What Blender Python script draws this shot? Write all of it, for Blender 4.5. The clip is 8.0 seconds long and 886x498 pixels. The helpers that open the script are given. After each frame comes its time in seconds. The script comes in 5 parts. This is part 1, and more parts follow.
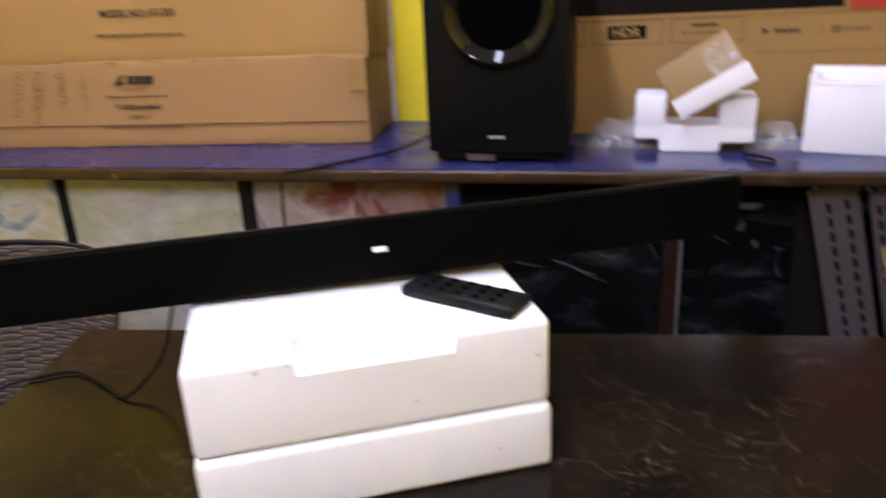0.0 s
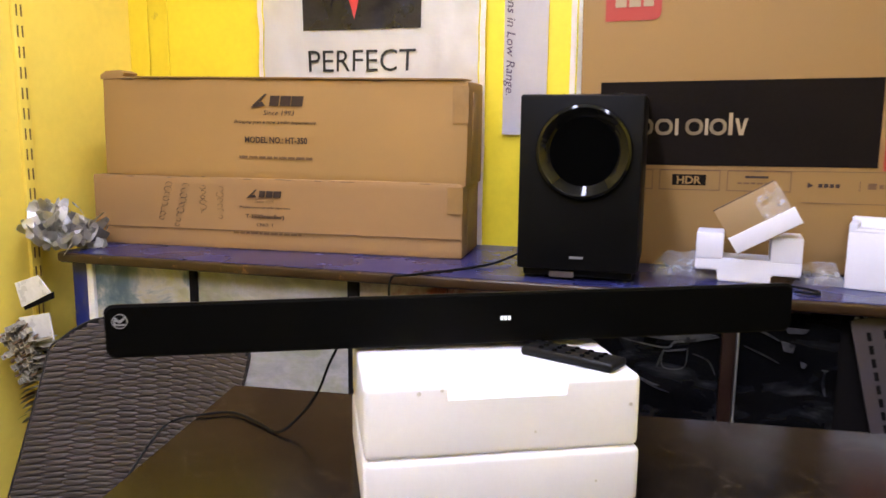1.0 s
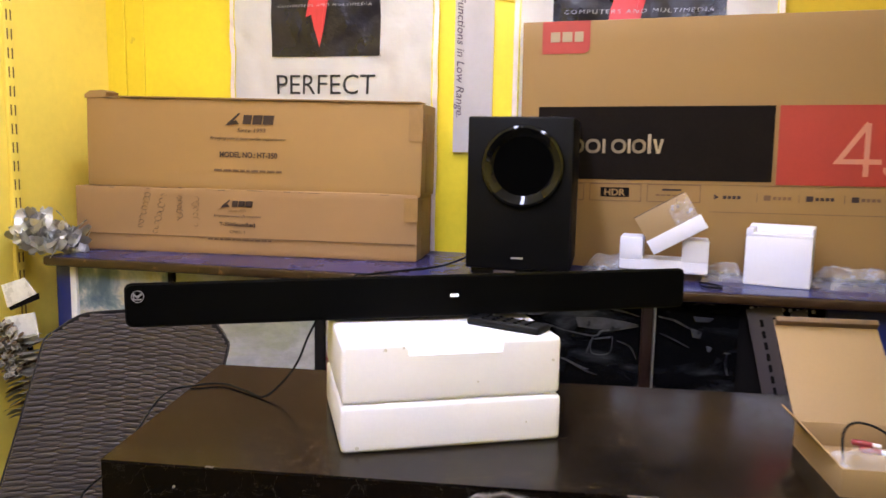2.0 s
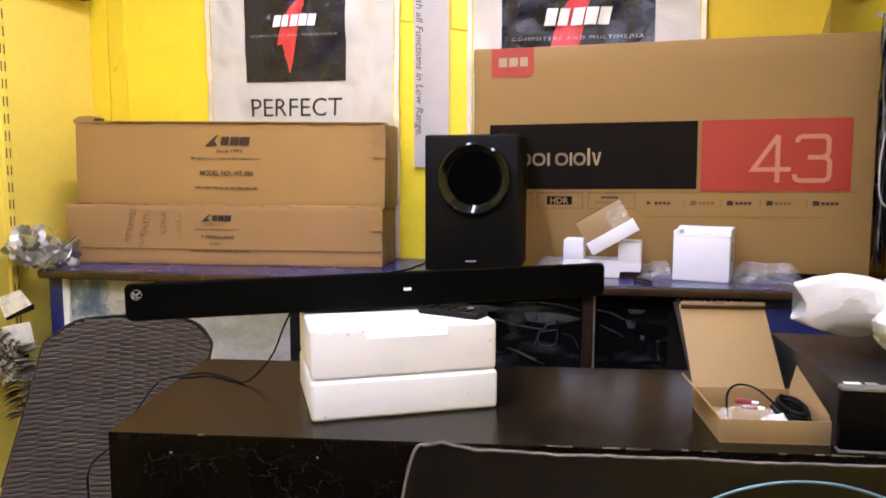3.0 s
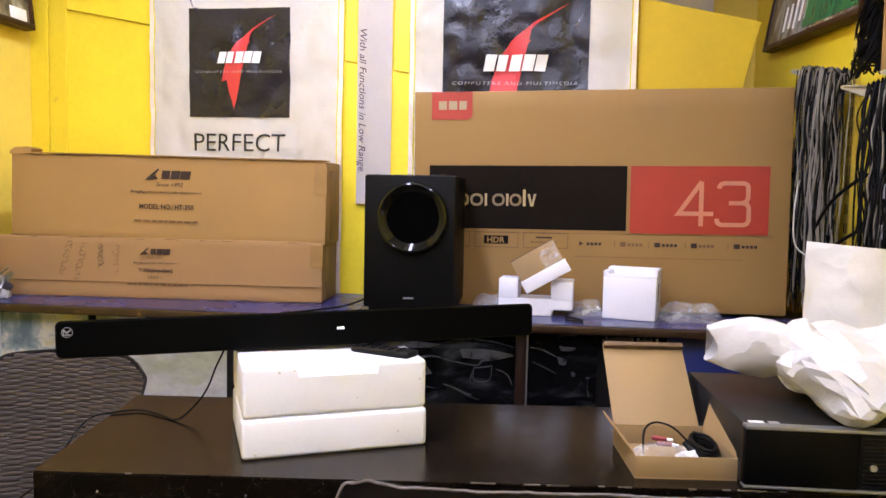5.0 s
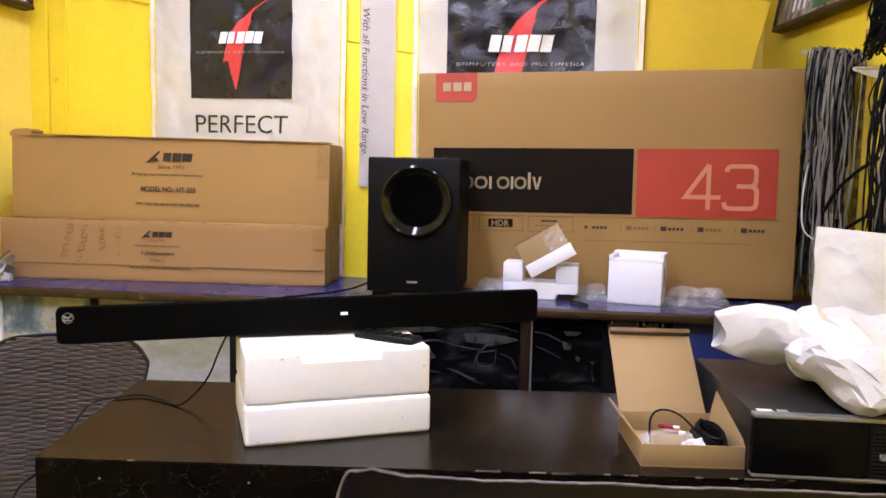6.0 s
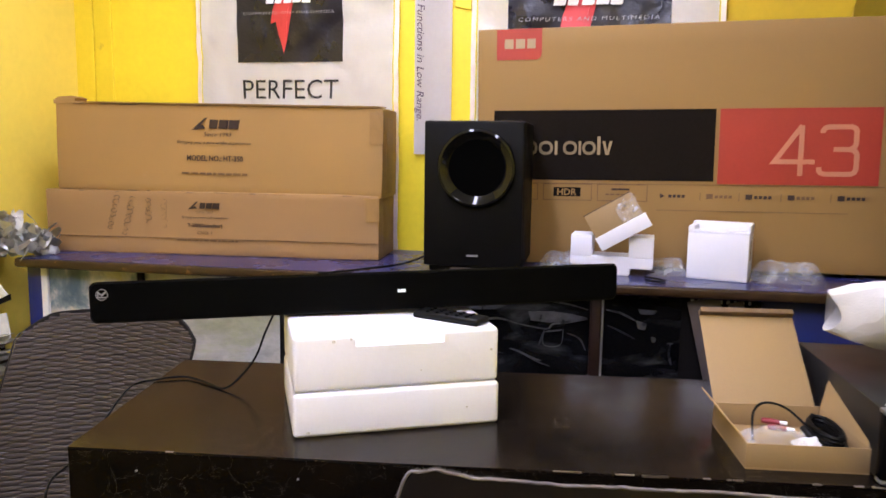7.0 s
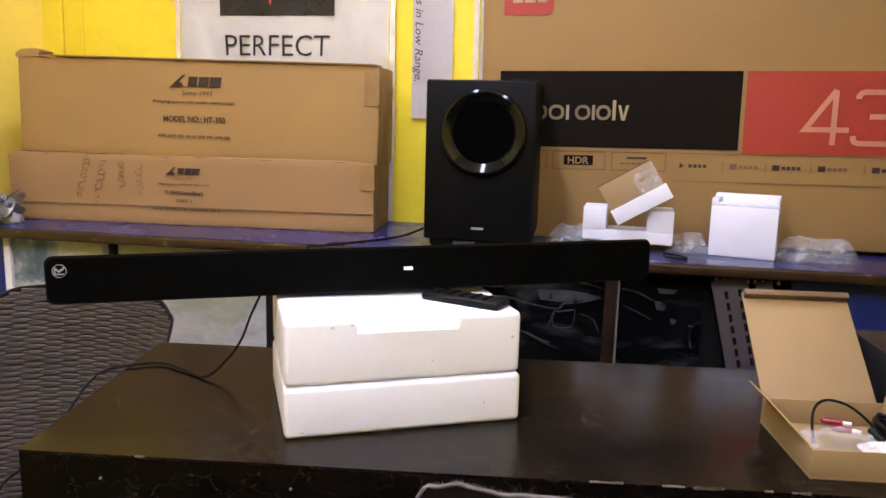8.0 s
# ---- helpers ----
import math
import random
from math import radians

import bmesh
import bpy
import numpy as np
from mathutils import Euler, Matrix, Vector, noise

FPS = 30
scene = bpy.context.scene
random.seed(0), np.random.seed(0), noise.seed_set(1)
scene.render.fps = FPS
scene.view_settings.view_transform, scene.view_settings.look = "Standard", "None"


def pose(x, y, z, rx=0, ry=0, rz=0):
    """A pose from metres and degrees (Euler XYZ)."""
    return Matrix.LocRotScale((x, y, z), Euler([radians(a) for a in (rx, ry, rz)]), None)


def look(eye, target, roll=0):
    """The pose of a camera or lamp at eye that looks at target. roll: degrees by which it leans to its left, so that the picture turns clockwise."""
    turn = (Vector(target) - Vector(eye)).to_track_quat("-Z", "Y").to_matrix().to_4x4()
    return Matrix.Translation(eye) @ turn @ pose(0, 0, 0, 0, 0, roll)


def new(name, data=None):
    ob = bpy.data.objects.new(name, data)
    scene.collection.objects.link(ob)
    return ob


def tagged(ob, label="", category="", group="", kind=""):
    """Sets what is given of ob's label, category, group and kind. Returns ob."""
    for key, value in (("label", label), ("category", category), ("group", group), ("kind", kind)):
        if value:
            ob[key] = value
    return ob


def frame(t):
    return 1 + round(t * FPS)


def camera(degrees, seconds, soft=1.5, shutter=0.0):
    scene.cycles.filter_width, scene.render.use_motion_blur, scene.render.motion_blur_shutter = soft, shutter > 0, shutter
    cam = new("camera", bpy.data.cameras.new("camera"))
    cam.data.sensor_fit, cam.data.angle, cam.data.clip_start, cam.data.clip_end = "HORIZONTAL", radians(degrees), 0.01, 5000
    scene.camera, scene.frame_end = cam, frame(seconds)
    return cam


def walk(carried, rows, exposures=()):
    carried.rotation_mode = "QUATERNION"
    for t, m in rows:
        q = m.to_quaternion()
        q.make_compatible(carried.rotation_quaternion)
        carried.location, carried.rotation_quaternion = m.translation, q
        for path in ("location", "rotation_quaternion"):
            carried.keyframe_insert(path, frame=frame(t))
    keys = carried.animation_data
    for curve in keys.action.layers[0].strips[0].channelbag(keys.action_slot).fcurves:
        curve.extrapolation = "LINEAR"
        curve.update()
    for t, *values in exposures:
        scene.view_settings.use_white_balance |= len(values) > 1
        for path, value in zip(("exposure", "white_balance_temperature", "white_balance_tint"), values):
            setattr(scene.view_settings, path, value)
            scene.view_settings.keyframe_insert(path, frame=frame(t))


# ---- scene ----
cam = camera(60.9, 8.0, soft=1.5, shutter=0.5)
PATH = [
    (0, (0.104, 0.081, 1.198), (-0.36, 1.9, 0.506), -2.8),
    (0.2, (0.083, 0.06, 1.197), (-0.485, 1.879, 0.589), -1.2),
    (0.5, (0.07, 0.0, 1.185), (-0.556, 1.847, 0.739), 0.7),
    (1, (0.07, -0.164, 1.183), (-0.512, 1.722, 0.863), 0.6),
    (1.5, (0.083, -0.289, 1.176), (-0.427, 1.622, 0.876), 1.4),
    (1.7, (0.096, -0.321, 1.173), (-0.392, 1.598, 0.893), 1.4),
    (2.8, (0.2, -0.537, 1.164), (-0.218, 1.404, 0.928), 0.2),
    (3, (0.212, -0.565, 1.171), (-0.195, 1.381, 0.95), 0.1),
    (3.5, (0.222, -0.61, 1.186), (-0.152, 1.349, 1.033), 0.2),
    (4, (0.238, -0.625, 1.191), (-0.088, 1.343, 1.045), 0.7),
    (4.5, (0.254, -0.616, 1.196), (-0.026, 1.359, 1.051), 1.1),
    (4.7, (0.252, -0.61, 1.195), (-0.023, 1.366, 1.057), 1.2),
    (5.8, (0.244, -0.588, 1.197), (-0.036, 1.385, 1.025), 1.3),
    (6, (0.243, -0.584, 1.201), (-0.039, 1.386, 1.011), 1.3),
    (6.5, (0.231, -0.548, 1.192), (-0.112, 1.409, 0.961), 1.5),
    (7, (0.194, -0.445, 1.18), (-0.218, 1.495, 0.918), 0.8),
    (7.5, (0.15, -0.359, 1.165), (-0.241, 1.576, 0.847), 1.0),
    (8, (0.121, -0.302, 1.159), (-0.245, 1.636, 0.824), 1.5),
]
EXPOSURES = [(0, -0.16), (0.6, -0.09), (3.0, -0.05), (4.5, -0.03), (7.0, -0.09), (8.0, -0.16)]
walk(cam, [(t, look(eye, target, roll)) for t, eye, target, roll in PATH], EXPOSURES)

# ---- light ----
world = bpy.data.worlds.new("world")
scene.world = world
world.use_nodes = True
world.node_tree.nodes["Background"].inputs[0].default_value = (1.0, 0.86, 0.66, 1)
world.node_tree.nodes["Background"].inputs[1].default_value = 0.15
LAMP = 63.0

# ---- materials ----


def nodes_of(name):
    m = bpy.data.materials.new(name)
    m.use_nodes = True
    nt = m.node_tree
    return m, nt, nt.nodes["Principled BSDF"]


def noise_tex(nt, scale, detail=4.0, rough=0.6, stretch=None, distort=0.0):
    tc = nt.nodes.new("ShaderNodeTexCoord")
    src = tc.outputs["Object"]
    if stretch:
        mp = nt.nodes.new("ShaderNodeMapping")
        mp.inputs["Scale"].default_value = stretch
        nt.links.new(src, mp.inputs[0])
        src = mp.outputs[0]
    n = nt.nodes.new("ShaderNodeTexNoise")
    n.inputs["Scale"].default_value = scale
    n.inputs["Detail"].default_value = detail
    n.inputs["Roughness"].default_value = rough
    n.inputs["Distortion"].default_value = distort
    nt.links.new(src, n.inputs["Vector"])
    return n


def ramp(nt, src, stops):
    r = nt.nodes.new("ShaderNodeValToRGB")
    while len(r.color_ramp.elements) < len(stops):
        r.color_ramp.elements.new(0.5)
    for e, (p, c) in zip(r.color_ramp.elements, stops):
        e.position = p
        e.color = (*c, 1) if len(c) == 3 else c
    nt.links.new(src, r.inputs[0])
    return r


def mix(nt, fac, a, b, mode="MIX"):
    m = nt.nodes.new("ShaderNodeMix")
    m.data_type, m.blend_type = "RGBA", mode
    for sock, v in ((m.inputs[0], fac), (m.inputs[6], a), (m.inputs[7], b)):
        if isinstance(v, (int, float)):
            sock.default_value = v
        elif isinstance(v, tuple):
            sock.default_value = (*v, 1)
        else:
            nt.links.new(v, sock)
    return m.outputs[2]


def bump(nt, bsdf, src, strength, dist):
    b = nt.nodes.new("ShaderNodeBump")
    b.inputs["Strength"].default_value = strength
    b.inputs["Distance"].default_value = dist
    nt.links.new(src, b.inputs["Height"])
    nt.links.new(b.outputs[0], bsdf.inputs["Normal"])


def surface(name, color, rough=0.6, metal=0.0, vary=0.12, big=3.0, fine=90.0, relief=0.15, depth=0.001, stretch=None, spots=None, coat=0.0, spec=0.5):
    """A plain material with stains at a large and grain at a small scale."""
    m, nt, b = nodes_of(name)
    lo = tuple(c * (1 - vary) for c in color)
    hi = tuple(min(1.0, c * (1 + vary)) for c in color)
    n1 = noise_tex(nt, big, 5)
    n2 = noise_tex(nt, fine, 3, 0.6, stretch)
    c1 = ramp(nt, n1.outputs[0], [(0.3, lo), (0.7, hi)]).outputs[0]
    g = ramp(nt, n2.outputs[0], [(0.3, (1 - vary * 0.6,) * 3), (0.7, (1.0, 1.0, 1.0))]).outputs[0]
    col = mix(nt, 1.0, c1, g, "MULTIPLY")
    if spots:
        n3 = noise_tex(nt, spots[1], 6, 0.7)
        f = ramp(nt, n3.outputs[0], [(spots[2], (0, 0, 0)), (spots[2] + 0.07, (1, 1, 1))]).outputs[0]
        col = mix(nt, f, col, spots[0])
    nt.links.new(col, b.inputs["Base Color"])
    r = ramp(nt, n1.outputs[0], [(0.3, (max(rough - 0.08, 0.03),) * 3), (0.7, (min(rough + 0.08, 1),) * 3)])
    nt.links.new(r.outputs[0], b.inputs["Roughness"])
    b.inputs["Metallic"].default_value = metal
    b.inputs["Coat Weight"].default_value = coat
    b.inputs["Specular IOR Level"].default_value = spec
    if relief:
        bump(nt, b, n2.outputs[0], relief, depth)
    return m


def plain(name, color, rough=0.5, metal=0.0, spec=0.5):
    m, nt, b = nodes_of(name)
    b.inputs["Base Color"].default_value = (*color, 1)
    b.inputs["Roughness"].default_value = rough
    b.inputs["Metallic"].default_value = metal
    b.inputs["Specular IOR Level"].default_value = spec
    return m


def lamp_material(name, color, strength):
    m, nt, b = nodes_of(name)
    b.inputs["Base Color"].default_value = (0.8, 0.8, 0.8, 1)
    b.inputs["Emission Color"].default_value = (*color, 1)
    b.inputs["Emission Strength"].default_value = strength
    return m


def marble(name, scale=8.0, some_from=0.5, width=0.012, specks=0.12, gloss=0.32, vein=(0.16, 0.12, 0.07), tone=0.7):
    """Black laminate with thin pale veins and a brown cloud."""
    m, nt, b = nodes_of(name)
    warp = noise_tex(nt, 9.0, 7, 0.65)
    tc = nt.nodes.new("ShaderNodeTexCoord")
    add = nt.nodes.new("ShaderNodeMix")
    add.data_type, add.blend_type = "RGBA", "ADD"
    add.inputs[0].default_value = 0.16
    nt.links.new(tc.outputs["Object"], add.inputs[6])
    nt.links.new(warp.outputs[1], add.inputs[7])
    v = nt.nodes.new("ShaderNodeTexVoronoi")
    v.feature = "DISTANCE_TO_EDGE"
    v.inputs["Scale"].default_value = scale
    nt.links.new(add.outputs[2], v.inputs["Vector"])
    line = ramp(nt, v.outputs["Distance"], [(0.0, (1, 1, 1)), (width, (0, 0, 0))])
    patch = noise_tex(nt, 11.0, 3)
    some = ramp(nt, patch.outputs[0], [(some_from, (0, 0, 0)), (some_from + 0.18, (1, 1, 1))])
    f = mix(nt, 1.0, line.outputs[0], some.outputs[0], "MULTIPLY")
    cloud = noise_tex(nt, 7.0, 7, 0.7)
    base = ramp(nt, cloud.outputs[0], [(0.3, (0.006 * tone, 0.005 * tone, 0.0045 * tone)), (0.7, (0.020 * tone, 0.013 * tone, 0.008 * tone))])
    speck = noise_tex(nt, 260, 2)
    sp = ramp(nt, speck.outputs[0], [(0.62, (0, 0, 0)), (0.75, (specks,) * 3)])
    c = mix(nt, 1.0, base.outputs[0], sp.outputs[0], "SCREEN")
    c = mix(nt, f, c, vein)
    nt.links.new(c, b.inputs["Base Color"])
    rr = ramp(nt, cloud.outputs[0], [(0.3, (0.12,) * 3), (0.7, (0.27,) * 3)])
    nt.links.new(rr.outputs[0], b.inputs["Roughness"])
    bump(nt, b, speck.outputs[0], 0.16, 0.0007)
    b.inputs["Specular IOR Level"].default_value = gloss
    return m


def picture(name, stops, scale, stretch=(1, 1, 1), rough=0.25, distort=0.6):
    """A glossy print of soft cloudy colours."""
    m, nt, b = nodes_of(name)
    n = noise_tex(nt, scale, 6, 0.6, stretch, distort)
    c = ramp(nt, n.outputs[0], stops)
    n2 = noise_tex(nt, scale * 4, 5, 0.7, stretch, 0.4)
    g = ramp(nt, n2.outputs[0], [(0.35, (0.78,) * 3), (0.6, (1.0,) * 3)])
    col = mix(nt, 0.8, c.outputs[0], g.outputs[0], "MULTIPLY")
    nt.links.new(col, b.inputs["Base Color"])
    b.inputs["Roughness"].default_value = rough
    n3 = noise_tex(nt, 14, 3)
    bump(nt, b, n3.outputs[0], 0.15, 0.004)
    return m


def clear_film(name):
    m, nt, b = nodes_of(name)
    b.inputs["Base Color"].default_value = (0.9, 0.9, 0.9, 1)
    b.inputs["Roughness"].default_value = 0.12
    tr = nt.nodes.new("ShaderNodeBsdfTransparent")
    ms = nt.nodes.new("ShaderNodeMixShader")
    n = noise_tex(nt, 40, 3)
    f = ramp(nt, n.outputs[0], [(0.35, (0.05,) * 3), (0.7, (0.33,) * 3)])
    crinkle = noise_tex(nt, 55, 2)
    bump(nt, b, crinkle.outputs[0], 1.0, 0.012)
    nt.links.new(f.outputs[0], ms.inputs[0])
    nt.links.new(tr.outputs[0], ms.inputs[1])
    nt.links.new(b.outputs[0], ms.inputs[2])
    out = [n for n in nt.nodes if n.type == "OUTPUT_MATERIAL"][0]
    nt.links.new(ms.outputs[0], out.inputs[0])
    return m


def creased_fabric(name, color):
    """Thin stiff fabric with pressed crease lines."""
    m, nt, b = nodes_of(name)
    n1 = noise_tex(nt, 6.0, 4)
    col = ramp(nt, n1.outputs[0], [(0.3, tuple(c * 0.95 for c in color)), (0.7, color)])
    nt.links.new(col.outputs[0], b.inputs["Base Color"])
    b.inputs["Roughness"].default_value = 0.6
    b.inputs["Specular IOR Level"].default_value = 0.2
    tc = nt.nodes.new("ShaderNodeTexCoord")
    warp = noise_tex(nt, 7.0, 3)
    add = nt.nodes.new("ShaderNodeMix")
    add.data_type, add.blend_type = "RGBA", "ADD"
    add.inputs[0].default_value = 0.10
    nt.links.new(tc.outputs["Object"], add.inputs[6])
    nt.links.new(warp.outputs[1], add.inputs[7])
    v = nt.nodes.new("ShaderNodeTexVoronoi")
    v.feature = "F1"
    v.inputs["Scale"].default_value = 14.0
    nt.links.new(add.outputs[2], v.inputs["Vector"])
    weave = noise_tex(nt, 260, 2)
    sum_ = mix(nt, 0.06, v.outputs["Distance"], weave.outputs[0])
    bump(nt, b, sum_, 0.45, 0.02)
    return m


M_YELLOW = surface("yellow_paint", (0.90, 0.70, 0.035), 0.42, vary=0.10, big=2.2, fine=45, relief=0.25, depth=0.002, spots=((0.50, 0.33, 0.04), 3.1, 0.70))
# the wall yellow made paler: washed-out light put into the base colour
M_YELLOW_SIDE = surface("glare_paled_yellow", (0.86, 0.67, 0.11), 0.38, vary=0.08, big=1.8, fine=40, relief=0.25, depth=0.002, spots=((0.50, 0.35, 0.06), 2.3, 0.72))
M_YELLOW_BOARD = surface("yellow_board_paint", (0.86, 0.66, 0.03), 0.5, vary=0.08, big=4, fine=60, spots=((0.45, 0.30, 0.05), 5.0, 0.68))
M_OLD_BOARD = surface("aged_yellow_board_paint", (0.62, 0.43, 0.012), 0.65, vary=0.08, big=4, fine=60, spots=((0.45, 0.30, 0.05), 5.0, 0.68))
M_FLOOR = surface("floor_tile", (0.14, 0.12, 0.10), 0.4, vary=0.15)
M_CEIL = surface("ceiling_paint", (0.75, 0.72, 0.66), 0.8, vary=0.05)
# dark colour for the unseen wall, so black surfaces mirror little light
M_WALL = surface("dark_unseen_wall", (0.10, 0.085, 0.07), 0.7, vary=0.08)
M_CARD = surface("cardboard", (0.330, 0.188, 0.058), 0.72, vary=0.07, big=4, fine=160, relief=0.12, depth=0.0008, stretch=(1, 1, 6), spots=((0.36, 0.21, 0.09), 6, 0.70))
M_CARD_LOWER = surface("reddish_cardboard", (0.310, 0.176, 0.068), 0.74, vary=0.06, big=4, fine=160, relief=0.12, depth=0.0008, stretch=(1, 1, 6), spots=((0.36, 0.21, 0.10), 6, 0.72))
M_CARD_DARK = surface("cardboard_shade", (0.28, 0.165, 0.06), 0.75, vary=0.09, big=5, fine=140, relief=0.12, depth=0.0008)
M_CARD_TV = surface("cardboard_plain", (0.280, 0.160, 0.044), 0.66, vary=0.06, big=2, fine=150, relief=0.1, depth=0.0006, stretch=(1, 1, 5))
M_CARD_INNER = surface("kraft_card", (0.275, 0.178, 0.076), 0.7, vary=0.06, big=6, fine=200, relief=0.1, depth=0.0005)
M_TAPE = surface("packing_tape", (0.295, 0.168, 0.056), 0.40, vary=0.1, big=20, fine=60, relief=0.15)
M_INK = surface("dark_print_ink", (0.032, 0.013, 0.007), 0.6, vary=0.3, big=40, relief=0)
M_INK_FAINT = surface("faint_print_ink", (0.16, 0.085, 0.032), 0.7, vary=0.2, big=40, relief=0)
M_BLACK_PRINT = surface("black_print", (0.010, 0.007, 0.005), 0.7, vary=0.25, big=5, fine=120, relief=0.05, spec=0.06)
M_RED_PRINT = surface("red_print", (0.36, 0.032, 0.015), 0.5, vary=0.1, big=5, fine=120, relief=0.05)
M_CREAM_PRINT = plain("cream_print", (0.36, 0.27, 0.15), 0.6)
M_PINK_PRINT = plain("pale_red_print", (0.52, 0.21, 0.12), 0.6)
M_BLUE = surface("blue_laminate", (0.022, 0.025, 0.105), 0.25, vary=0.15, big=5, fine=80, relief=0.06, spots=((0.06, 0.06, 0.15), 9, 0.74))
M_BLUE_PANEL = surface("blue_paint", (0.010, 0.019, 0.13), 0.35, vary=0.15, big=4)
M_EDGE = surface("worn_brown_edging", (0.036, 0.018, 0.008), 0.38, vary=0.4, big=14, fine=60, stretch=(1, 8, 8), spots=((0.24, 0.13, 0.045), 11, 0.60), spec=0.4)
M_WHITE_TRIM = surface("white_trim", (0.78, 0.78, 0.76), 0.45)
M_CARCASS = surface("dark_carcass", (0.007, 0.006, 0.006), 0.7, spec=0.1)
M_MARBLE = marble("black_marble_laminate", 20.0, 0.42, 0.0040, 0.016, 0.19, (0.24, 0.18, 0.09), 0.50)
M_MARBLE_FRONT = marble("black_marble_front", 22.0, 0.37, 0.0046, 0.0012, 0.02, (0.12, 0.115, 0.098), 0.25)
M_CHIP = surface("chipped_edge", (0.13, 0.105, 0.075), 0.8, vary=0.3, big=50)
M_FOAM = surface("white_foam", (0.775, 0.785, 0.872), 0.55, vary=0.03, big=9, fine=150, relief=0.14, depth=0.001)
M_DENT = surface("shaded_foam_dent", (0.56, 0.55, 0.56), 0.8, vary=0.1)
M_WICKER = surface("brown_woven_plastic", (0.084, 0.069, 0.062), 0.62, vary=0.15, big=12, fine=120, relief=0.1, spec=0.2)
# darker copy of the chair's brown: shade between the strands, put into the colour
M_WICKER_SHADE = surface("woven_plastic_shade", (0.016, 0.0135, 0.0125), 0.9, vary=0.2, big=12)
M_BLACK_CLOTH = surface("black_grille_cloth", (0.0024, 0.0024, 0.0022), 0.9, vary=0.3, big=8, fine=900, relief=0.3, depth=0.0004, spec=0.02)
M_BLACK_PLASTIC = surface("black_plastic", (0.006, 0.006, 0.006), 0.4, vary=0.2, big=12, fine=200, relief=0.05, spec=0.12)
M_BLACK_VINYL = surface("black_ash_vinyl", (0.004, 0.004, 0.0045), 0.5, vary=0.25, big=6, fine=160, relief=0.3, depth=0.0006, stretch=(8, 8, 1), spec=0.09)
M_GLOSS_BLACK = plain("gloss_black", (0.003, 0.003, 0.003), 0.25, 0.0, 0.04)
M_GLOSS_RING = plain("smoked_gloss", (0.005, 0.005, 0.0045), 0.05, 0.0, 0.22)
# darkness inside the port, painted as a near-zero colour
M_PORT_SHADE = plain("port_shade_black", (0.0015, 0.0015, 0.0015), 1.0, 0.0, 0.0)
M_LOGO = plain("silver_mark", (0.42, 0.42, 0.43), 0.3, 0.4)
M_DISPLAY = lamp_material("lit_display", (0.70, 0.82, 1.0), 0.7)
M_BANNER = surface("white_vinyl_banner", (0.96, 0.94, 0.92), 0.33, vary=0.04, big=5, fine=12, relief=0.6, depth=0.007, spots=((0.60, 0.52, 0.38), 4, 0.68))
M_BANNER_BLACK = surface("black_vinyl_print", (0.012, 0.010, 0.016), 0.30, vary=0.3, big=8, fine=46, relief=0.6, depth=0.005, spec=0.42)
M_BANNER_RED = surface("red_vinyl_print", (0.60, 0.045, 0.05), 0.35, vary=0.1)
M_STRIP = surface("white_paper_strip", (0.84, 0.81, 0.86), 0.55, vary=0.05, big=6)
M_WHITE_INK = plain("white_print", (0.80, 0.80, 0.80), 0.5)
M_GREY_INK = plain("grey_print", (0.42, 0.41, 0.43), 0.5)
M_VIOLET_INK = plain("violet_print", (0.11, 0.07, 0.16), 0.6)
M_BLACK_INK = plain("black_ink", (0.012, 0.012, 0.012), 0.5)
M_GREY_STRIP = surface("grey_perforated_metal", (0.062, 0.050, 0.054), 0.5)
M_BAR = surface("dark_brown_bar", (0.016, 0.007, 0.005), 0.4, vary=0.3, big=12, spec=0.2)
M_SEAM = surface("dim_grey_print", (0.055, 0.057, 0.068), 0.3, vary=0.7, big=26, fine=90, relief=0)
M_SEAM_PALE = surface("pale_grey_print", (0.105, 0.108, 0.118), 0.3, vary=0.7, big=26, fine=90, relief=0)
M_STITCH = surface("banner_edge_tape", (0.86, 0.74, 0.62), 0.6, vary=0.12, big=20)
M_YELLOW_THREAD = surface("yellow_edge_line", (0.80, 0.66, 0.06), 0.55, vary=0.2, big=30)
M_FOIL = surface("silver_foil", (0.62, 0.61, 0.59), 0.34, 0.8, vary=0.15, big=30, fine=60, relief=0.5, depth=0.003)
# white of the coated cards, also painted highlights among the foil pouches
M_WHITE_AND_GLINT = surface("white_coat_and_foil_glint", (0.80, 0.80, 0.78), 0.3, 0.1, vary=0.1, big=30)
M_BRACKET = surface("white_coated_card", (0.42, 0.39, 0.32), 0.6, vary=0.2, big=20, spots=((0.24, 0.15, 0.07), 18, 0.62))
# brown of scuffs and card edges, also shade colour for gaps between card strips
M_BROWN_AND_SHADE = surface("brown_card_and_gap_shade", (0.13, 0.078, 0.036), 0.7, vary=0.3, big=20)
M_CABLE = surface("black_cable", (0.005, 0.005, 0.005), 0.5, vary=0.2, spec=0.08)
M_CABLE_GREY = surface("grey_cable", (0.20, 0.182, 0.150), 0.6, vary=0.2, spec=0.2)
M_CABLE_WHITE = surface("white_wire", (0.60, 0.56, 0.48), 0.5)
M_RED_PLUG = plain("red_plug", (0.20, 0.015, 0.02), 0.35)
M_WHITE_PLUG = plain("white_plug", (0.8, 0.8, 0.8), 0.35)
M_FILM = clear_film("clear_plastic_film")
M_BAG = creased_fabric("white_nonwoven_bag", (0.58, 0.572, 0.57))
M_PC = surface("black_pc_metal", (0.014, 0.0135, 0.013), 0.36, vary=0.2, fine=250, relief=0.12, depth=0.0004, spec=0.3)
